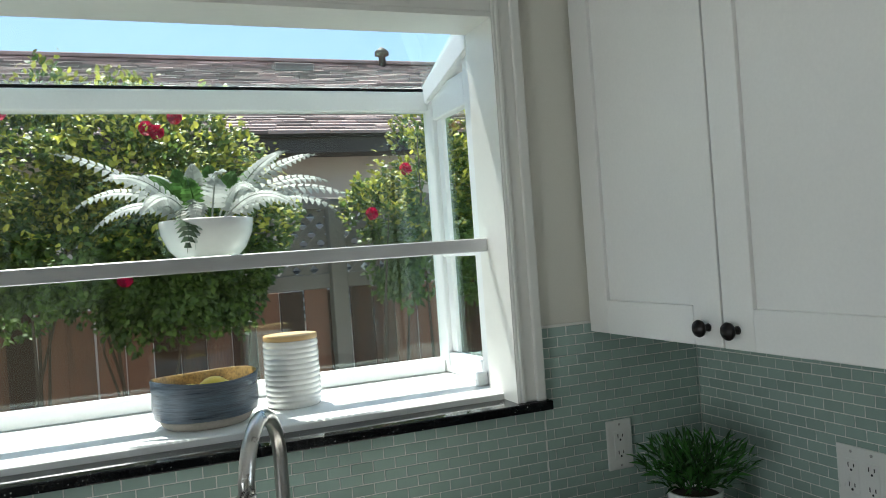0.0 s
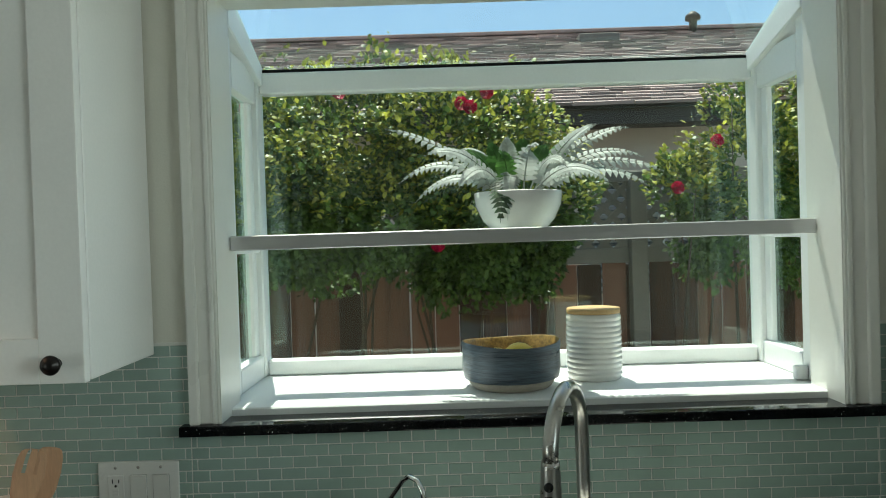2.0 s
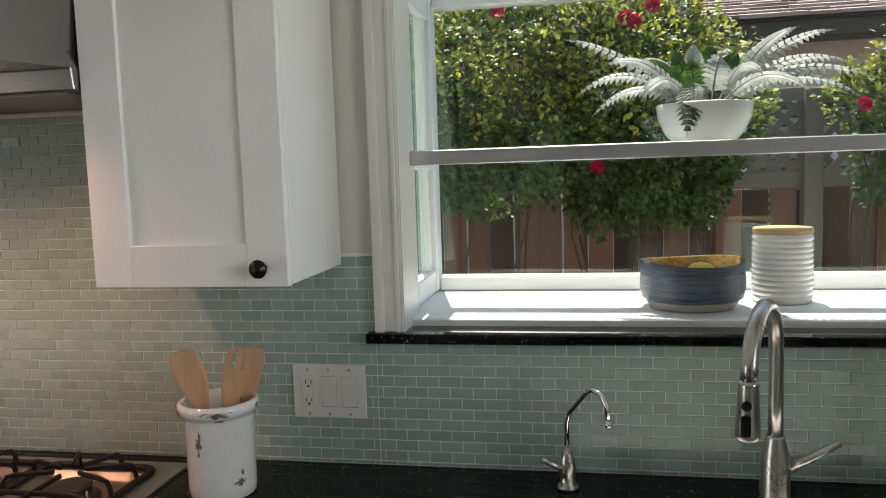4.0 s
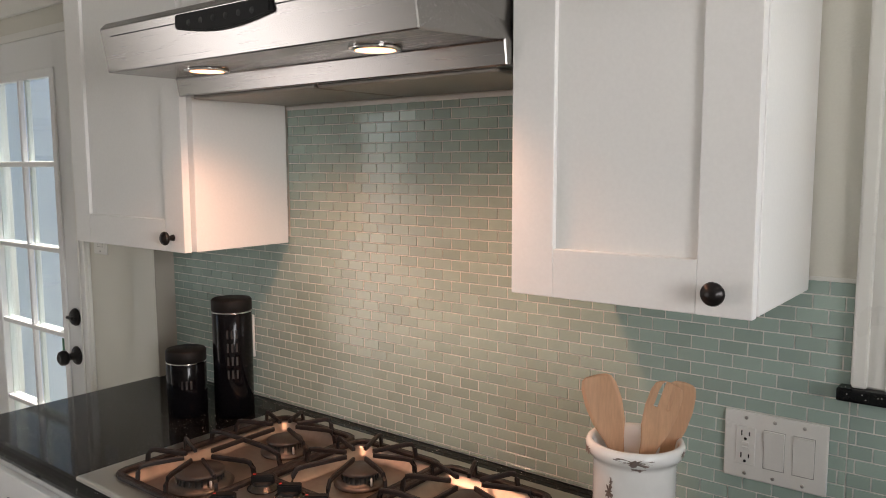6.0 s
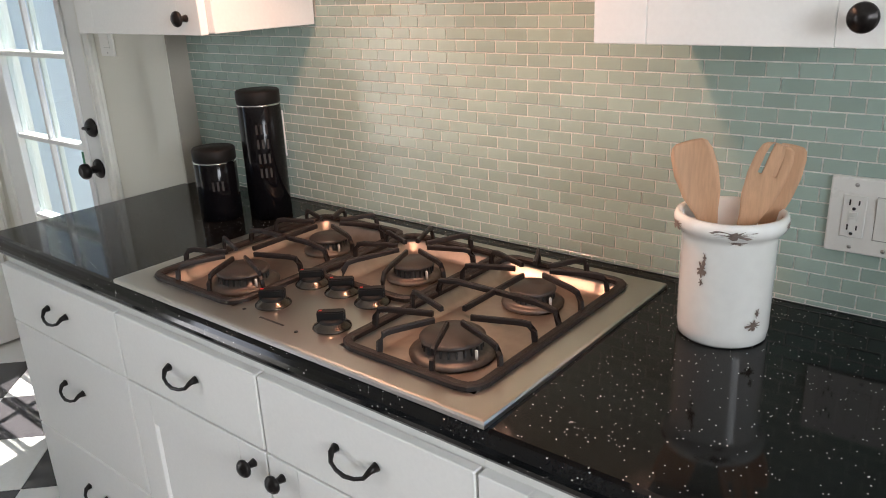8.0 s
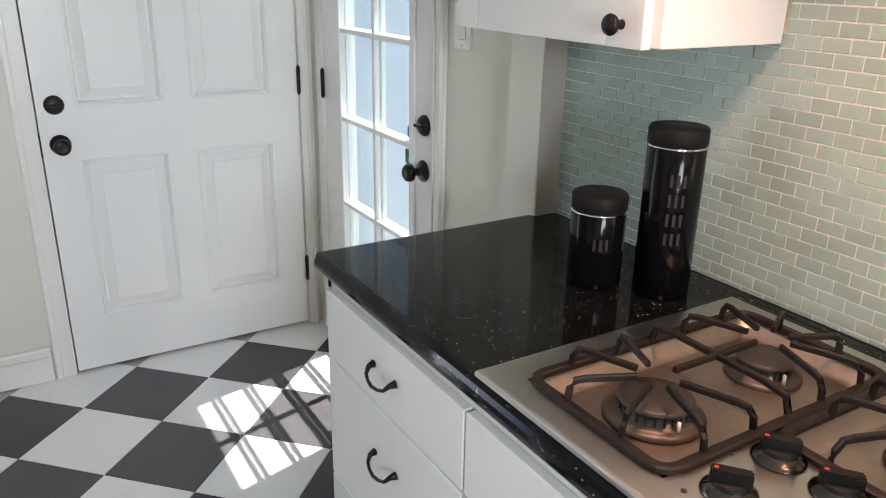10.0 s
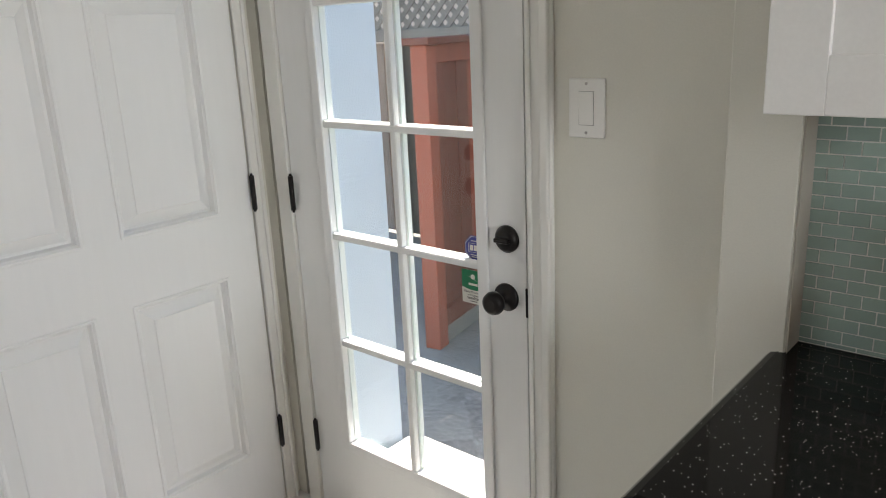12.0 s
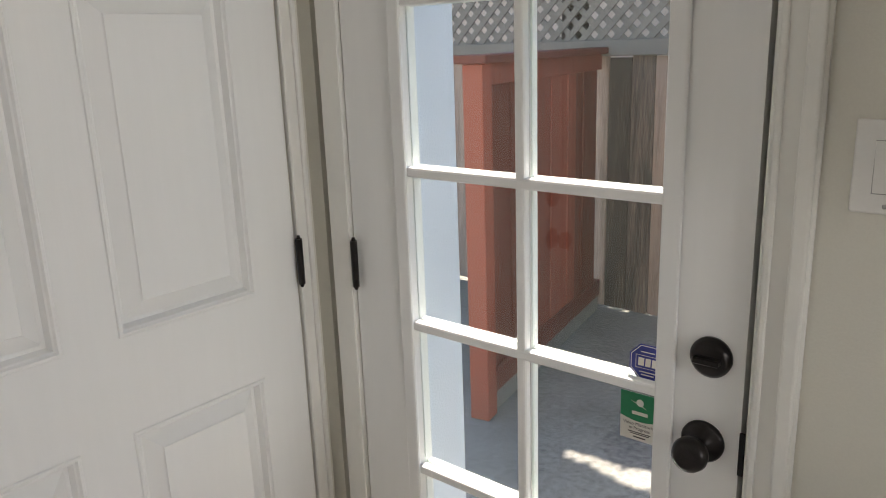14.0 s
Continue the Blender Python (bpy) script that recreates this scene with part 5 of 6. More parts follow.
for dz, hw in ((0.0185, 0.012), (-0.0165, 0.014), (-0.0215, 0.011)):
    part("lettering", box(sx - hw, sx + hw, STY - 0.0007, STY - 0.0004, sz + dz - 0.0009, sz + dz + 0.0009), PAPER, st)

vx0, vx1, vz0, vz1 = -2.619, -2.549, 0.822, 0.908
vs_ = thing("monitoring_sticker", ((vx0 + vx1) / 2, STY, (vz0 + vz1) / 2), "green and white video monitoring sticker on the glass", "sticker")
part("card", box(vx0, vx1, STY - 0.0004, STY, vz0, vz1), PAPER, vs_)
arc = [(vx0, vz1), (vx1, vz1), (vx1, vz1 - 0.045)] + [(vx1 + (vx0 - vx1) * k / 8, vz1 - 0.045 - 0.006 * math.sin(math.pi * k / 8)) for k in range(1, 8)] + [(vx0, vz1 - 0.045)]
part("header", prism(arc, "y", STY - 0.0007, STY - 0.0003), GREEN, vs_, "green header")
cxm = (vx0 + vx1) / 2
part("emblem", lathe([(0, 0), (0.0065, 0), (0.0065, 0.0004), (0, 0.0004)], cxm, STY - 0.0007, vz1 - 0.0165, 16, Matrix.Rotation(radians(90), 4, "X")), PAPER, vs_)
part("emblem", prism([(cxm - 0.016, vz1 - 0.015), (cxm, vz1 - 0.019), (cxm + 0.014, vz1 - 0.027), (cxm, vz1 - 0.021)], "y", STY - 0.0009, STY - 0.0006), PAPER, vs_)
part("emblem", box(cxm - 0.014, cxm + 0.014, STY - 0.0009, STY - 0.0006, vz1 - 0.039, vz1 - 0.033), PAPER, vs_)
flat_text("lettering", "Video Monitoring", cxm, vz1 - 0.0565, 0.0083, INK, vs_, STY - 0.0006)
flat_text("lettering", "in Progress", cxm, vz1 - 0.0645, 0.0083, INK, vs_, STY - 0.0006)
for dz, hw, hh in ((-0.0715, 0.020, 0.0008), (-0.0745, 0.017, 0.0008), (-0.0800, 0.011, 0.0011)):
    part("lettering", box(cxm - hw, cxm + hw, STY - 0.0007, STY - 0.0004, vz1 + dz - hh, vz1 + dz + hh), INK, vs_)

# ---- outdoors ----
GROUND = -0.15
solid("ground", box(-60, 60, -60, 120, GROUND - 0.3, GROUND), CONCRETE, "worn grey concrete yard outside the house", kind="structure")
solid("door_step", box(-3.33, -2.2, 0.136, 0.55, GROUND, -0.02, 0.01), mat("pale_step_paint", (0.55, 0.53, 0.50), 0.8, scale=4, fine=80, vary=0.15, bump=0.3), "pale concrete step outside the glazed door", kind="structure")
solid("planting_bed", box(-1.0, 3.4, 1.9, 2.9, GROUND, GROUND + 0.06, 0.02), SOIL, "dark soil bed along the fence", kind="structure")
solid("wall_outside", box(-3.62, -3.345, 0.136, 0.50, GROUND, 3.0, 0.004), STUCCO, "pale blue stucco house wall outside the door", kind="structure")

FENCE_Y = 3.02
fence = thing("fence", (0.0, FENCE_Y, GROUND), "weathered board fence with a lattice top", "fence")
rng = random.Random(4)
BOARD_MESH = []
for k in range(6):
    bm = box(-0.069, 0.069, -0.010, 0.010, 0, 1.50, 0.003)
    BOARD_MESH.append(bm)
board_meshes = [mesh_of("board", b, BROWNWOOD if i < 4 else OLDWOOD) for i, b in enumerate(BOARD_MESH)]


def fence_board(x, y, h, me, parent, turn=0.0):
    ob = new("board", me)
    ob.parent = parent
    ob.location = Vector((x, y + rng.uniform(-0.004, 0.004), GROUND + 0.03)) - Vector(parent.location)
    ob.scale = (1, 1, h / 1.5)
    ob.rotation_euler = (rng.uniform(-0.004, 0.004), rng.uniform(-0.004, 0.004), turn)
    return ob


x = -9.6
while x < 4.6:
    old = x < -2.0
    fence_board(x, FENCE_Y, 1.50 + rng.uniform(-0.01, 0.01), board_meshes[rng.choice((4, 5)) if old else rng.choice((0, 1, 2, 3))], fence)
    x += 0.143
for a in (-10.5, -8.1, -5.65, -3.2, -0.75, 1.69, 4.1):
    part("post", box(a - 0.048, a + 0.048, FENCE_Y - 0.11, FENCE_Y - 0.012, GROUND, 1.92, 0.005), GREYWOOD, fence)
for lo, hi, y0 in ((1.385, 1.475, -0.045), (1.86, 1.93, -0.06), (0.25, 0.34, 0.015)):
    part("rail", box(-10.5, 4.6, FENCE_Y + y0, FENCE_Y + y0 + 0.038, lo, hi, 0.004), GREYWOOD, fence)
bm = bmesh.new()
for s, y0 in ((1, -0.030), (-1, -0.020)):
    x = -10.1
    while x < 5.0:
        a = Vector((x, 0, 1.45))
        b = a + Vector((s * 0.46, 0, 0.46))
        n = Vector((-s, 0, 1)).normalized() * 0.018
        q = [bm.verts.new(Vector((p.x, FENCE_Y + y0 + d, p.z))) for d in (0, 0.009) for p in (a - n, b - n, b + n, a + n)]
        for f in ((0, 1, 2, 3), (7, 6, 5, 4), (0, 4, 5, 1), (1, 5, 6, 2), (2, 6, 7, 3), (3, 7, 4, 0)):
            bm.faces.new([q[i] for i in f])
        x += 0.105
bmesh.ops.recalc_face_normals(bm, faces=bm.faces)
tagged(part("lattice", bm, GREYWOOD, fence, "crossed grey lattice strips"), kind="stuff")

# stained screen fence that runs out from the house side
screen = thing("screen_fence", (-4.15, 2.2, GROUND), "reddish stained board screen with a capped top", "fence")
A, B = Vector((-3.985, 1.40)), Vector((-4.30, 2.99))
d = (B - A).normalized()
ang = math.atan2(d.y, d.x)
L = (B - A).length


def along(bm):
    bmesh.ops.transform(bm, matrix=Matrix.Translation((A.x, A.y, GROUND)) @ Matrix.Rotation(ang, 4, "Z"), verts=bm.verts)
    return bm


part("post", along(box(0.0, 0.09, -0.045, 0.045, 0, 1.55, 0.004)), REDWOOD, screen)
u, k = 0.095, 0
while u < L - 0.05:
    proud = 0.0 if k % 2 else -0.004
    part("board", along(box(u, min(u + 0.1185, L), -0.012 + proud, 0.006 + proud, 0.10, 1.53, 0.002)), REDWOOD, screen)
    u += 0.125
    k += 1
part("cap", along(box(-0.03, L, -0.075, 0.075, 1.55, 1.585, 0.004)), REDWOOD, screen)
part("rail", along(box(0.09, L, -0.030, -0.012, 1.46, 1.55, 0.003)), REDWOOD, screen)
part("rail", along(box(0.09, L, -0.040, 0.02, 0.10, 0.20, 0.003)), REDWOOD, screen)
part("kickboard", along(box(0.05, L, -0.03, 0.03, 0.0, 0.10, 0.003)), CONCRETE, screen, "concrete footing under the boards")

# neighbour's house
house = thing("neighbour_house", (2.0, 5.2, GROUND), "beige neighbour house with a brown shingle roof", "house")
HX = (-9.0, 12.0)
part("wall", box(HX[0], HX[1], 4.95, 5.1, GROUND, 2.75), BEIGE, house)
part("fascia", box(HX[0] - 0.3, HX[1] + 0.3, 4.40, 4.44, 2.40, 2.56, 0.005), DARKTRIM, house, "dark brown fascia board")
part("soffit", box(HX[0] - 0.3, HX[1] + 0.3, 4.44, 4.95, 2.44, 2.47), DARKTRIM, house)
wnd = part("window", box(1.72, 3.05, 4.925, 4.955, 1.05, 1.98), mat("dark_louvre_backing", (0.05, 0.06, 0.07), 0.4, vary=0.1, bump=0), house, "grey louvred window")
for k in range(13):
    z = 1.09 + k * 0.068
    q = box(1.76, 3.01, -0.030, 0.030, -0.004, 0.004)
    bmesh.ops.transform(q, matrix=Matrix.Translation((0, 4.905, z)) @ Matrix.Rotation(radians(-35), 4, "X"), verts=q.verts)
    part("slat", q, mat("grey_blue_louvre", (0.52, 0.55, 0.61), 0.5, vary=0.08, bump=0.02) if k == 0 else bpy.data.materials["grey_blue_louvre"], wnd)
for q in ((1.70, 1.76, 1.02, 2.01), (3.01, 3.07, 1.02, 2.01)):
    part("frame", box(q[0], q[1], 4.88, 4.95, q[2], q[3], 0.004), VINYL, wnd)
part("frame", box(1.70, 3.07, 4.88, 4.95, 1.98, 2.04, 0.004), VINYL, wnd)
part("frame", box(2.36, 2.40, 4.87, 4.95, 1.02, 2.01, 0.004), VINYL, wnd)
# roof: courses of shingles on a slope
y0, z0, y1, z1 = 4.36, 2.55, 8.85, 4.26
run = math.hypot(y1 - y0, z1 - z0)
uy, uz = (y1 - y0) / run, (z1 - z0) / run
part("roof_deck", prism([(y0, z0 - 0.03), (y1, z1 - 0.03), (y1 + 4.5, z0 - 0.03)], "x", HX[0] - 0.3, HX[1] + 0.3), DARKTRIM, house)
verts, faces = [], []
rng = random.Random(9)
course = 0.125
n = int(run / course)
for c in range(n):
    s0 = c * course
    x = HX[0] - 0.3 + (c % 2) * 0.12 - rng.uniform(0, 0.1)
    while x < HX[1] + 0.2:
        w = rng.choice((0.20, 0.28, 0.34))
        lift = 0.018 + rng.choice((0, 0.006, 0.010))
        a, b = s0 - rng.choice((0, 0.012)), s0 + course + 0.04
        i = len(verts)
        for s, h in ((a, lift), (b, 0.002)):
            for xx in (x, x + w - 0.006):
                verts.append((xx, y0 + uy * s - uz * h, z0 + uz * s + uy * h))
        for xx in (x, x + w - 0.006):
            verts.append((xx, y0 + uy * a, z0 + uz * a))
        faces += [(i, i + 1, i + 3, i + 2), (i + 4, i + 5, i + 1, i), (i + 4, i, i + 2), (i + 5, i + 3, i + 1)]
        x += w
me = bpy.data.meshes.new("shingles")
me.from_pydata([tuple(Vector(v) - ORIGIN[house]) for v in verts], [], faces)
me.materials.append(SHINGLE)
ob = new("shingles", me)
ob.parent = house
tagged(ob, "brown and grey asphalt shingles", kind="stuff")
part("ridge_cap", box(HX[0] - 0.3, HX[1] + 0.3, y1 - 0.12, y1 + 0.12, z1 - 0.01, z1 + 0.04, 0.01), SHINGLE, house)
part("roof_vent", box(2.30, 2.80, 7.95, 8.2, 3.93, 4.035, 0.01), GREYWOOD, house, "low metal roof vent")
part("vent_pipe", lathe([(0, 0), (0.05, 0), (0.05, 0.18), (0.10, 0.19), (0.10, 0.24), (0.03, 0.30), (0, 0.3)], 3.92, 8.6, 4.14, 12), DARKTRIM, house, "small roof flue with a cap")


def rose_bush(name, blobs, leaves, blooms, seed, label, stems):
    """Stems with a crown of many small leaves; blobs are (centre, radii) that give the outline."""
    rng = random.Random(seed)
    base = (blobs[0][0][0], 2.55, GROUND)
    bush = thing(name, base, label, "bush")
    bm = bmesh.new()
    tips = []
    for k in range(stems):
        c, r = blobs[k % len(blobs)]
        p0 = Vector((c[0] + rng.uniform(-0.15, 0.15), c[1] + 0.1, GROUND))
        p3 = Vector((c[0] + rng.uniform(-1, 1) * r[0] * 0.8, c[1] + rng.uniform(-0.8, 0.5) * r[1], c[2] + rng.uniform(-0.1, 1.0) * r[2]))
        p1, p2 = p0.lerp(p3, 0.35) + Vector((rng.uniform(-0.1, 0.1), 0, 0.15)), p0.lerp(p3, 0.7) + Vector((rng.uniform(-0.1, 0.1), 0, 0.1))
        tube([p0, p1, p2, p3], [0.014, 0.010, 0.006, 0.002], 6, bm)
        tips.append(p3)
    part("trunk", bm, BARK, bush)
    # the second set sits higher and further out, coloured pale as sunlit
    for nm, material, share in (("crown", LEAF, 0.66), ("young_growth", LEAF_YOUNG_LIT, 0.42)):
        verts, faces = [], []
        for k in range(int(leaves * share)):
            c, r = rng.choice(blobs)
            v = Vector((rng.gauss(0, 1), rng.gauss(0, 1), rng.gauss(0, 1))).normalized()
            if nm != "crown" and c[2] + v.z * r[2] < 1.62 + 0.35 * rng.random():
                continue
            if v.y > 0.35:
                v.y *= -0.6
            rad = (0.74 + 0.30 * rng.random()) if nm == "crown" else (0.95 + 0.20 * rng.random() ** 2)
            p = Vector((c[0] + v.x * r[0] * rad, c[1] + v.y * r[1] * rad, c[2] + v.z * r[2] * rad))
            bump_ = 0.20 * noise.noise(p * 3.1) + 0.15 * noise.noise(p * 7.0)
            p += v * bump_
            if noise.noise(p * 5.5 + Vector((3, 1, 7))) < -0.24:
                continue
            size = rng.uniform(0.011, 0.022)
            d = (v + Vector((rng.uniform(-1, 1), rng.uniform(-1, 1), rng.uniform(-0.9, 0.7)))).normalized()
            s = d.cross(Vector((rng.uniform(-0.6, 0.6), rng.uniform(-1, -0.2), rng.uniform(0.2, 1)))).normalized()
            u = s.cross(d)
            i = len(verts)
            for a, b, h in ((-1.0, 0, 0), (-0.2, 0.62, 0.18), (-0.2, -0.62, 0.18), (0.6, 0.45, 0.12), (0.6, -0.45, 0.12), (1.2, 0, -0.1)):
                verts.append(tuple(p + d * (a * size) + s * (b * size) + u * (h * size) - ORIGIN[bush]))
            faces += [(i, i + 1, i + 2), (i + 1, i + 3, i + 4, i + 2), (i + 3, i + 5, i + 4)]
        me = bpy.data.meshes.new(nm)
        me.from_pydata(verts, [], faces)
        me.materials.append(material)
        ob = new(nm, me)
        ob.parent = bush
        tagged(ob, "small glossy green leaves" if nm == "crown" else "yellow-green young leaf tips, coloured as sunlit", kind="stuff")
    for bx, by, bz in blooms:
        bm = bmesh.new()
        for ring, (rad, up) in enumerate(((0.007, 0.85), (0.013, 0.6), (0.020, 0.3), (0.025, 0.05))):
            for j in range(5 + ring):
                a = 2 * math.pi * (j + 0.5 * ring) / (5 + ring)
                d = Vector((math.cos(a), -0.35 + 0.2 * math.sin(a * 3), math.sin(a)))
                cc = Vector((bx, by - up * 0.025, bz)) + d * rad
                s = Vector((-math.sin(a), 0, math.cos(a))) * 0.014
                e = d * 0.009 + Vector((0, -0.010, 0))
                vs = [bm.verts.new(cc + q) for q in (-s * 0.5 - e * 0.6, s * 0.5 - e * 0.6, s + e * 0.4, e, -s + e * 0.4)]
                bm.faces.new(vs)
        part("bloom", bm, PETAL, bush, "crimson rose bloom")
    return bush


# large rose hedge against the fence, and a second one further along
rose_bush("rose_bush", [((0.10, 2.45, 1.95), (0.62, 0.42, 0.55)), ((-0.55, 2.5, 1.92), (0.55, 0.42, 0.58)), ((0.68, 2.45, 1.92), (0.46, 0.40, 0.50)), ((0.98, 2.5, 1.62), (0.30, 0.34, 0.32)),
                        ((0.30, 2.40, 1.68), (0.46, 0.40, 0.34)), ((-0.25, 2.45, 1.74), (0.45, 0.40, 0.34)), ((0.62, 2.40, 1.56), (0.26, 0.34, 0.32)), ((-1.2, 2.5, 1.8), (0.6, 0.4, 0.7))],
          100000, [(0.650, 2.02, 2.185), (0.69, 2.0, 2.165), (0.09, 2.00, 2.25), (0.77, 2.03, 2.235), (0.523, 1.98, 1.535), (0.31, 2.0, 2.33), (-0.35, 2.03, 2.2)], 21, "large rose bush with crimson blooms against the fence", 16)
rose_bush("rose_bush", [((1.90, 2.55, 1.62), (0.20, 0.30, 0.32)), ((2.16, 2.5, 1.80), (0.27, 0.34, 0.45)), ((2.55, 2.5, 1.78), (0.40, 0.34, 0.60))],
          26000, [(1.72, 2.28, 1.78), (1.90, 2.22, 2.0)], 33, "smaller rose bush with yellowing leaves", 8)

# unseen tree added behind the fence, its crown placed to shade the yard by the door
tree = thing("tree", (-4.9, 3.7, GROUND), "unseen leafy tree added behind the fence to shade the yard", "tree")
bm = tube([(-4.9, 3.7, GROUND), (-4.85, 3.68, 1.2), (-4.8, 3.6, 2.4), (-4.7, 3.5, 3.3)], [0.13, 0.10, 0.08, 0.04], 10)
rng = random.Random(12)
for k in range(9):
    a = rng.uniform(0, 6.28)
    tube([(-4.8, 3.6, 2.3 + 0.08 * k), (-4.8 + 0.6 * math.cos(a), 3.6 + 0.5 * math.sin(a), 3.0 + 0.06 * k), (-4.7 + 1.2 * math.cos(a), 3.5 + 1.0 * math.sin(a), 3.4 + 0.05 * k)], [0.05, 0.03, 0.01], 6, bm)
part("trunk", bm, BARK, tree)
verts, faces = [], []
for k in range(14000):
    v = Vector((rng.gauss(0, 1), rng.gauss(0, 1), rng.gauss(0, 1))).normalized() * rng.random() ** 0.4
    p = Vector((-4.20 + v.x * 1.75, 3.28 + v.y * 1.35, 3.6 + v.z * 0.65))
    gx, gy = p.x + SUN_K[0] * (p.z - GROUND), p.y - SUN_K[1] * (p.z - GROUND)
    if abs(gx + 3.28) < 0.27 and abs(gy - 1.38) < 0.05 + 0.12 * (gx + 3.55):
        continue            # a gap cut in the crown to drop a sun patch on the yard
    d = Vector((rng.uniform(-1, 1), rng.uniform(-1, 1), rng.uniform(-0.5, 0.5))).normalized()
    q = d.cross(Vector((rng.uniform(-0.4, 0.4), rng.uniform(-0.4, 0.4), 1))).normalized()
    w = rng.uniform(0.05, 0.08)
    i = len(verts)
    verts += [tuple(p + d * (a * w) + q * (b * w) - ORIGIN[tree]) for a, b in ((-1, 0), (-0.2, 0.55), (1.1, 0), (-0.2, -0.55))]
    faces.append((i, i + 1, i + 2, i + 3))
me = bpy.data.meshes.new("crown")
me.from_pydata(verts, [], faces)
me.materials.append(LEAF)
ob = new("crown", me)
ob.parent = tree
tagged(ob, "unseen crown of green leaves, added as a shade caster", kind="stuff")

# ---- tiles of floor and walls ----
def tile_mesh(w, h, t, b, material):
    """A tile face with a softened rim, its back open; lies in x (w) and z (h), proud towards -y."""
    verts, faces = [], []
    for inset, y in ((0, 0), (0, -t + b), (b, -t)):
        verts += [(x, y, z) for x, z in ((inset, inset), (w - inset, inset), (w - inset, h - inset), (inset, h - inset))]
    for o in (0, 4):
        faces += [(o + k, o + (k + 1) % 4, o + 4 + (k + 1) % 4, o + 4 + k) for k in range(4)]
    faces.append((8, 9, 10, 11))
    me = bpy.data.meshes.new("tile")
    me.from_pydata(verts, [], faces)
    me.materials.append(material)
    return me


# chequered floor, laid at 45 degrees
S = 0.305
ref = Vector((-3.085, -0.779))
floor_meshes = []
for material in (WHITE_TILE, DARK_TILE):
    bm = box(-S / 2 + 0.001, S / 2 - 0.001, -S / 2 + 0.001, S / 2 - 0.001, -0.0038, 0.0, 0.0008)
    floor_meshes.append(mesh_of("tile", bm, material))
ax, ay = Vector((1, 1)).normalized() * S, Vector((1, -1)).normalized() * S
for i in range(-16, 17):
    for j in range(-16, 17):
        p = ref + ax * i + ay * j
        if -3.12 < p.x < 1.6 and -4.0 < p.y < -0.20 and (p.x < -1.5 or p.y < -0.65) and (p.x < 0.9 or p.y < -1.9) or (-3.5 < p.x <= -3.12 and -1.4 < p.y < 0.1) or (-3.12 <= p.x < -1.9 and -0.2 <= p.y < 0.15):
            ob = new("tile", floor_meshes[(i + j) % 2 == 0])
            ob.parent = floor
            ob.location = (p.x, p.y, 0)
            ob.rotation_euler = (0, 0, math.pi / 4)

# glass mosaic: running bond on the north and east walls
TW, TH, GAP, TOPZ = 0.0485, 0.0234, 0.0024, 1.368
bm = bmesh.new()
for q in ((-1.83, 0.0255, COUNTER, 1.372), (-1.2905, -0.418, 1.372, 1.697), (0.0255, 1.4225, COUNTER, 1.186), (1.4225, 1.866, COUNTER, 1.372)):
    bm_box(bm, q[0], q[1], 0.0004, 0.003, q[2], q[3])
grout_n = solid_root("backsplash", bm, GROUT, "pale green glass mosaic backsplash with pale grout", kind="structure")
grout_e = solid_root("backsplash", box(1.8655, 1.868, -1.6, 0.0, COUNTER, 1.372), GROUT, "pale green glass mosaic backsplash on the corner wall", kind="structure")
single = tile_mesh(TW - GAP, TH - GAP, 0.0016, 0.0006, TILE_ONE)
single_half = tile_mesh(TW / 2 - GAP, TH - GAP, 0.0016, 0.0006, TILE_ONE)


def tile_fields(fields, cuts, x_ref):
    """All tiles (x0, x1, z0, z1) of a running bond, clipped to the fields and round the cut-outs."""
    out = []
    for k in range(-15, 20):
        z1 = TOPZ - k * TH
        z0 = z1 - TH
        for fx0, fx1, fz0, fz1 in fields:
            lo, hi = max(z0, fz0), min(z1, fz1)
            if hi - lo < 0.006:
                continue
            off = x_ref + (0.5 * TW if k % 2 else 0)
            n0 = math.floor((fx0 - off) / TW)
            x = off + n0 * TW
            while x < fx1:
                a, b = max(x, fx0), min(x + TW, fx1)
                if b - a > 0.006 and not any(a > c[0] and b < c[1] and lo > c[2] and hi < c[3] for c in cuts):
                    out.append((a + GAP / 2, b - GAP / 2, lo + GAP / 2, hi - GAP / 2))
                x += TW
    return out


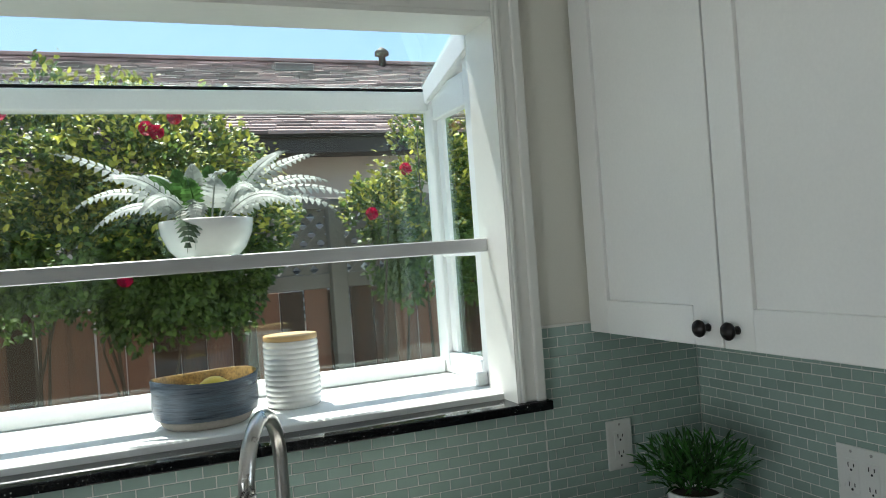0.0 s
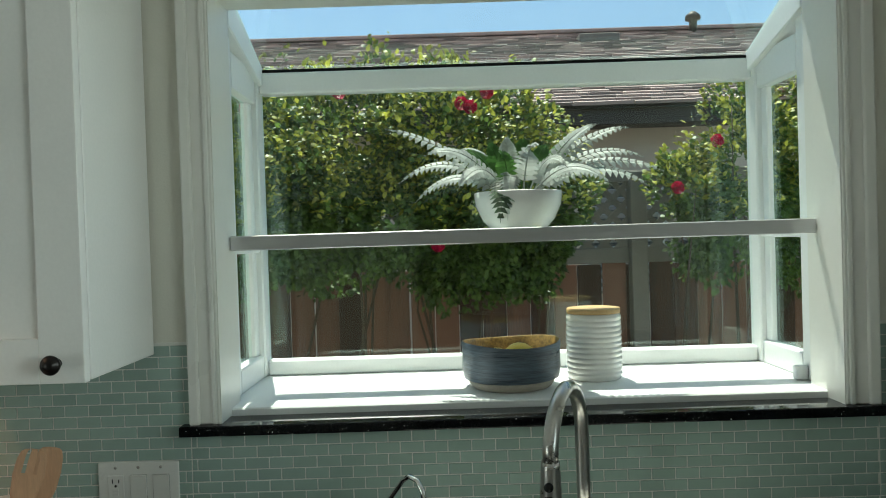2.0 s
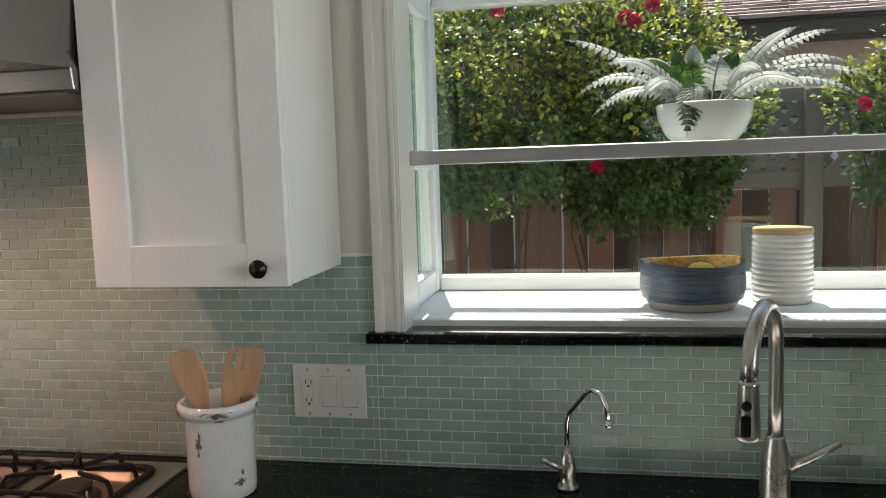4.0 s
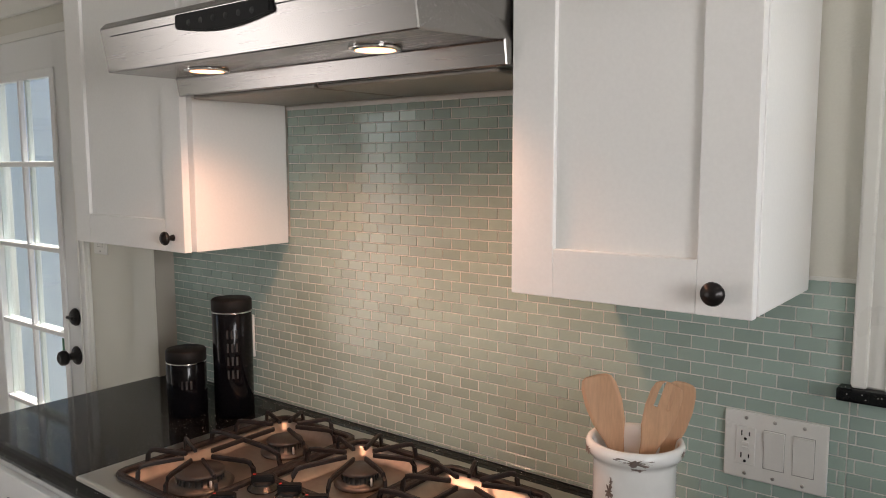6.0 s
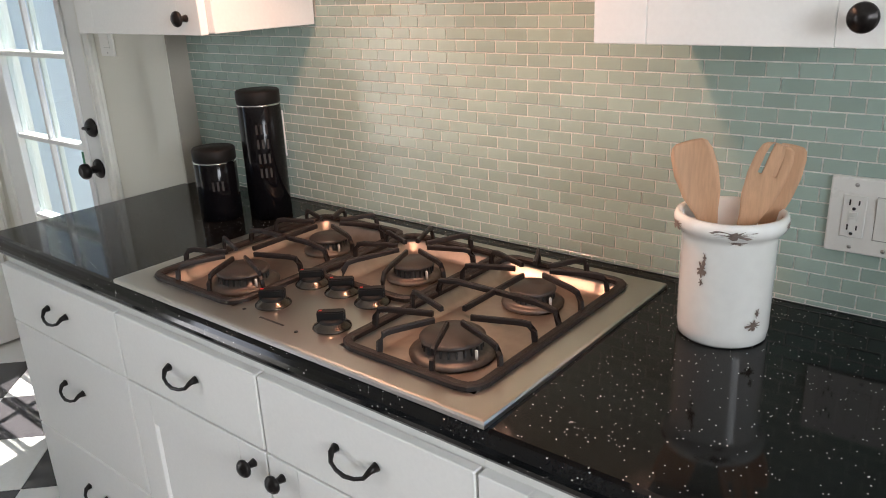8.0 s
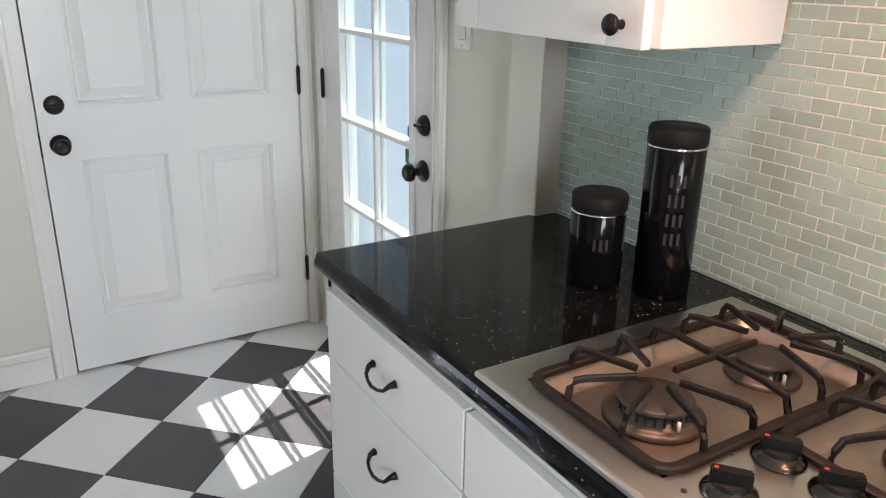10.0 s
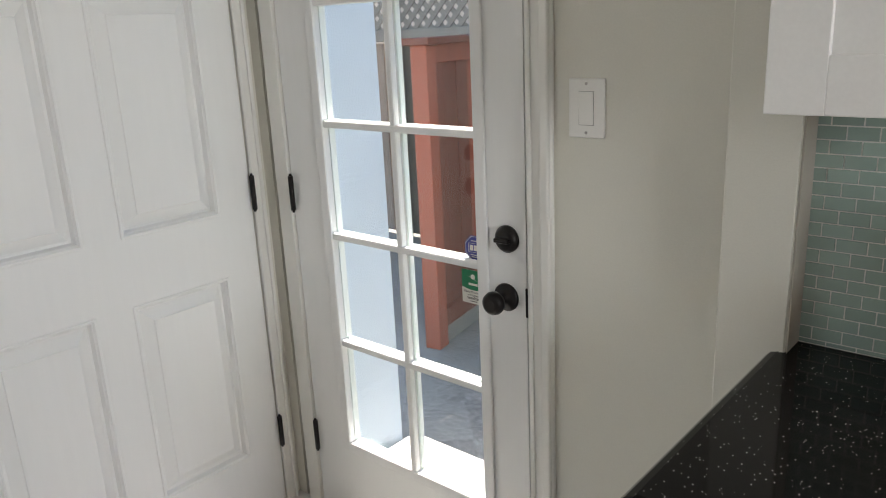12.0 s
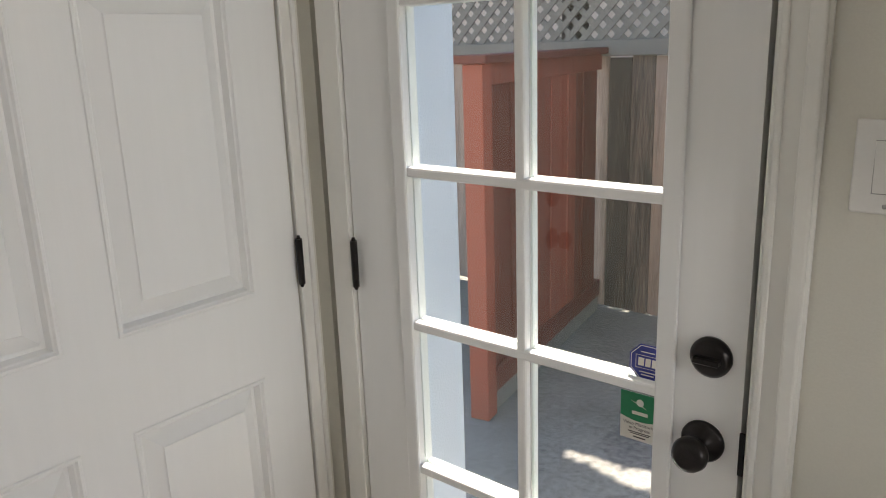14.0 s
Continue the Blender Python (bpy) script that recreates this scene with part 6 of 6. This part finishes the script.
def joined_tiles(tiles, at, normal_dir, parent):
    verts, faces = [], []
    rng = random.Random(2)
    for a, b, lo, hi in tiles:
        i = len(verts)
        t, e = 0.0016 + rng.uniform(-0.0002, 0.0002), 0.0006
        tx, tz = rng.uniform(-0.00025, 0.00025), rng.uniform(-0.00025, 0.00025)
        for inset, dep in ((0, 0.0), (0, t - e), (e, t)):
            for k, (u, v) in enumerate(((a + inset, lo + inset), (b - inset, lo + inset), (b - inset, hi - inset), (a + inset, hi - inset))):
                dd = dep + (tx * (1 if k in (1, 2) else -1) + tz * (1 if k > 1 else -1) if dep else 0)
                verts.append(at(u, v, dd))
        for o in (0, 4):
            for k in range(4):
                q = (i + o + k, i + o + (k + 1) % 4, i + o + 4 + (k + 1) % 4, i + o + 4 + k)
                faces.append(q if normal_dir else q[::-1])
        q = (i + 8, i + 9, i + 10, i + 11)
        faces.append(q if normal_dir else q[::-1])
    me = bpy.data.meshes.new("tiles")
    me.from_pydata(verts, [], faces)
    me.materials.append(TILE)
    ob = new("tiles", me)
    ob.parent = parent
    return tagged(ob, "pale green glass mosaic tiles", kind="stuff")


north = tile_fields([(-1.828, 0.0255, COUNTER + 0.001, TOPZ), (-1.290, -0.418, TOPZ, 1.690), (0.0255, 1.4225, COUNTER + 0.001, 1.186), (1.4225, 1.864, COUNTER + 0.001, TOPZ)], [], 1.298)
east = tile_fields([(0.0, 1.6, COUNTER + 0.001, TOPZ)], [], 0.012)
near = [q for q in north if -0.62 < q[0] and q[1] < 0.0 and abs(q[1] - q[0] - TW + GAP) < 1e-4 and abs(q[3] - q[2] - TH + GAP) < 1e-4][:300]
taken = set(near)
for q in near:
    ob = new("tile", single)
    ob.parent = grout_n
    ob.location = (q[0], 0.0004, q[2])
    ob.rotation_euler = (random.uniform(-0.006, 0.006), 0, random.uniform(-0.006, 0.006))
joined_tiles([q for q in north if q not in taken], lambda u, v, d: (u, 0.0004 - d, v), True, grout_n)
joined_tiles(east, lambda u, v, d: (1.8655 - d, -u, v), True, grout_e)
board("trim", box(-1.2905, -0.418, -0.0035, 0.003, 1.690, 1.698), "white bead above the tiles under the hood")
board("trim", box(-0.041, 0.0255, -0.002, 0.003, 1.3685, 1.3735), "white bead on top of the tiles")
board("trim", box(1.4225, 1.555, -0.002, 0.003, 1.3685, 1.3735), "white bead on top of the tiles")
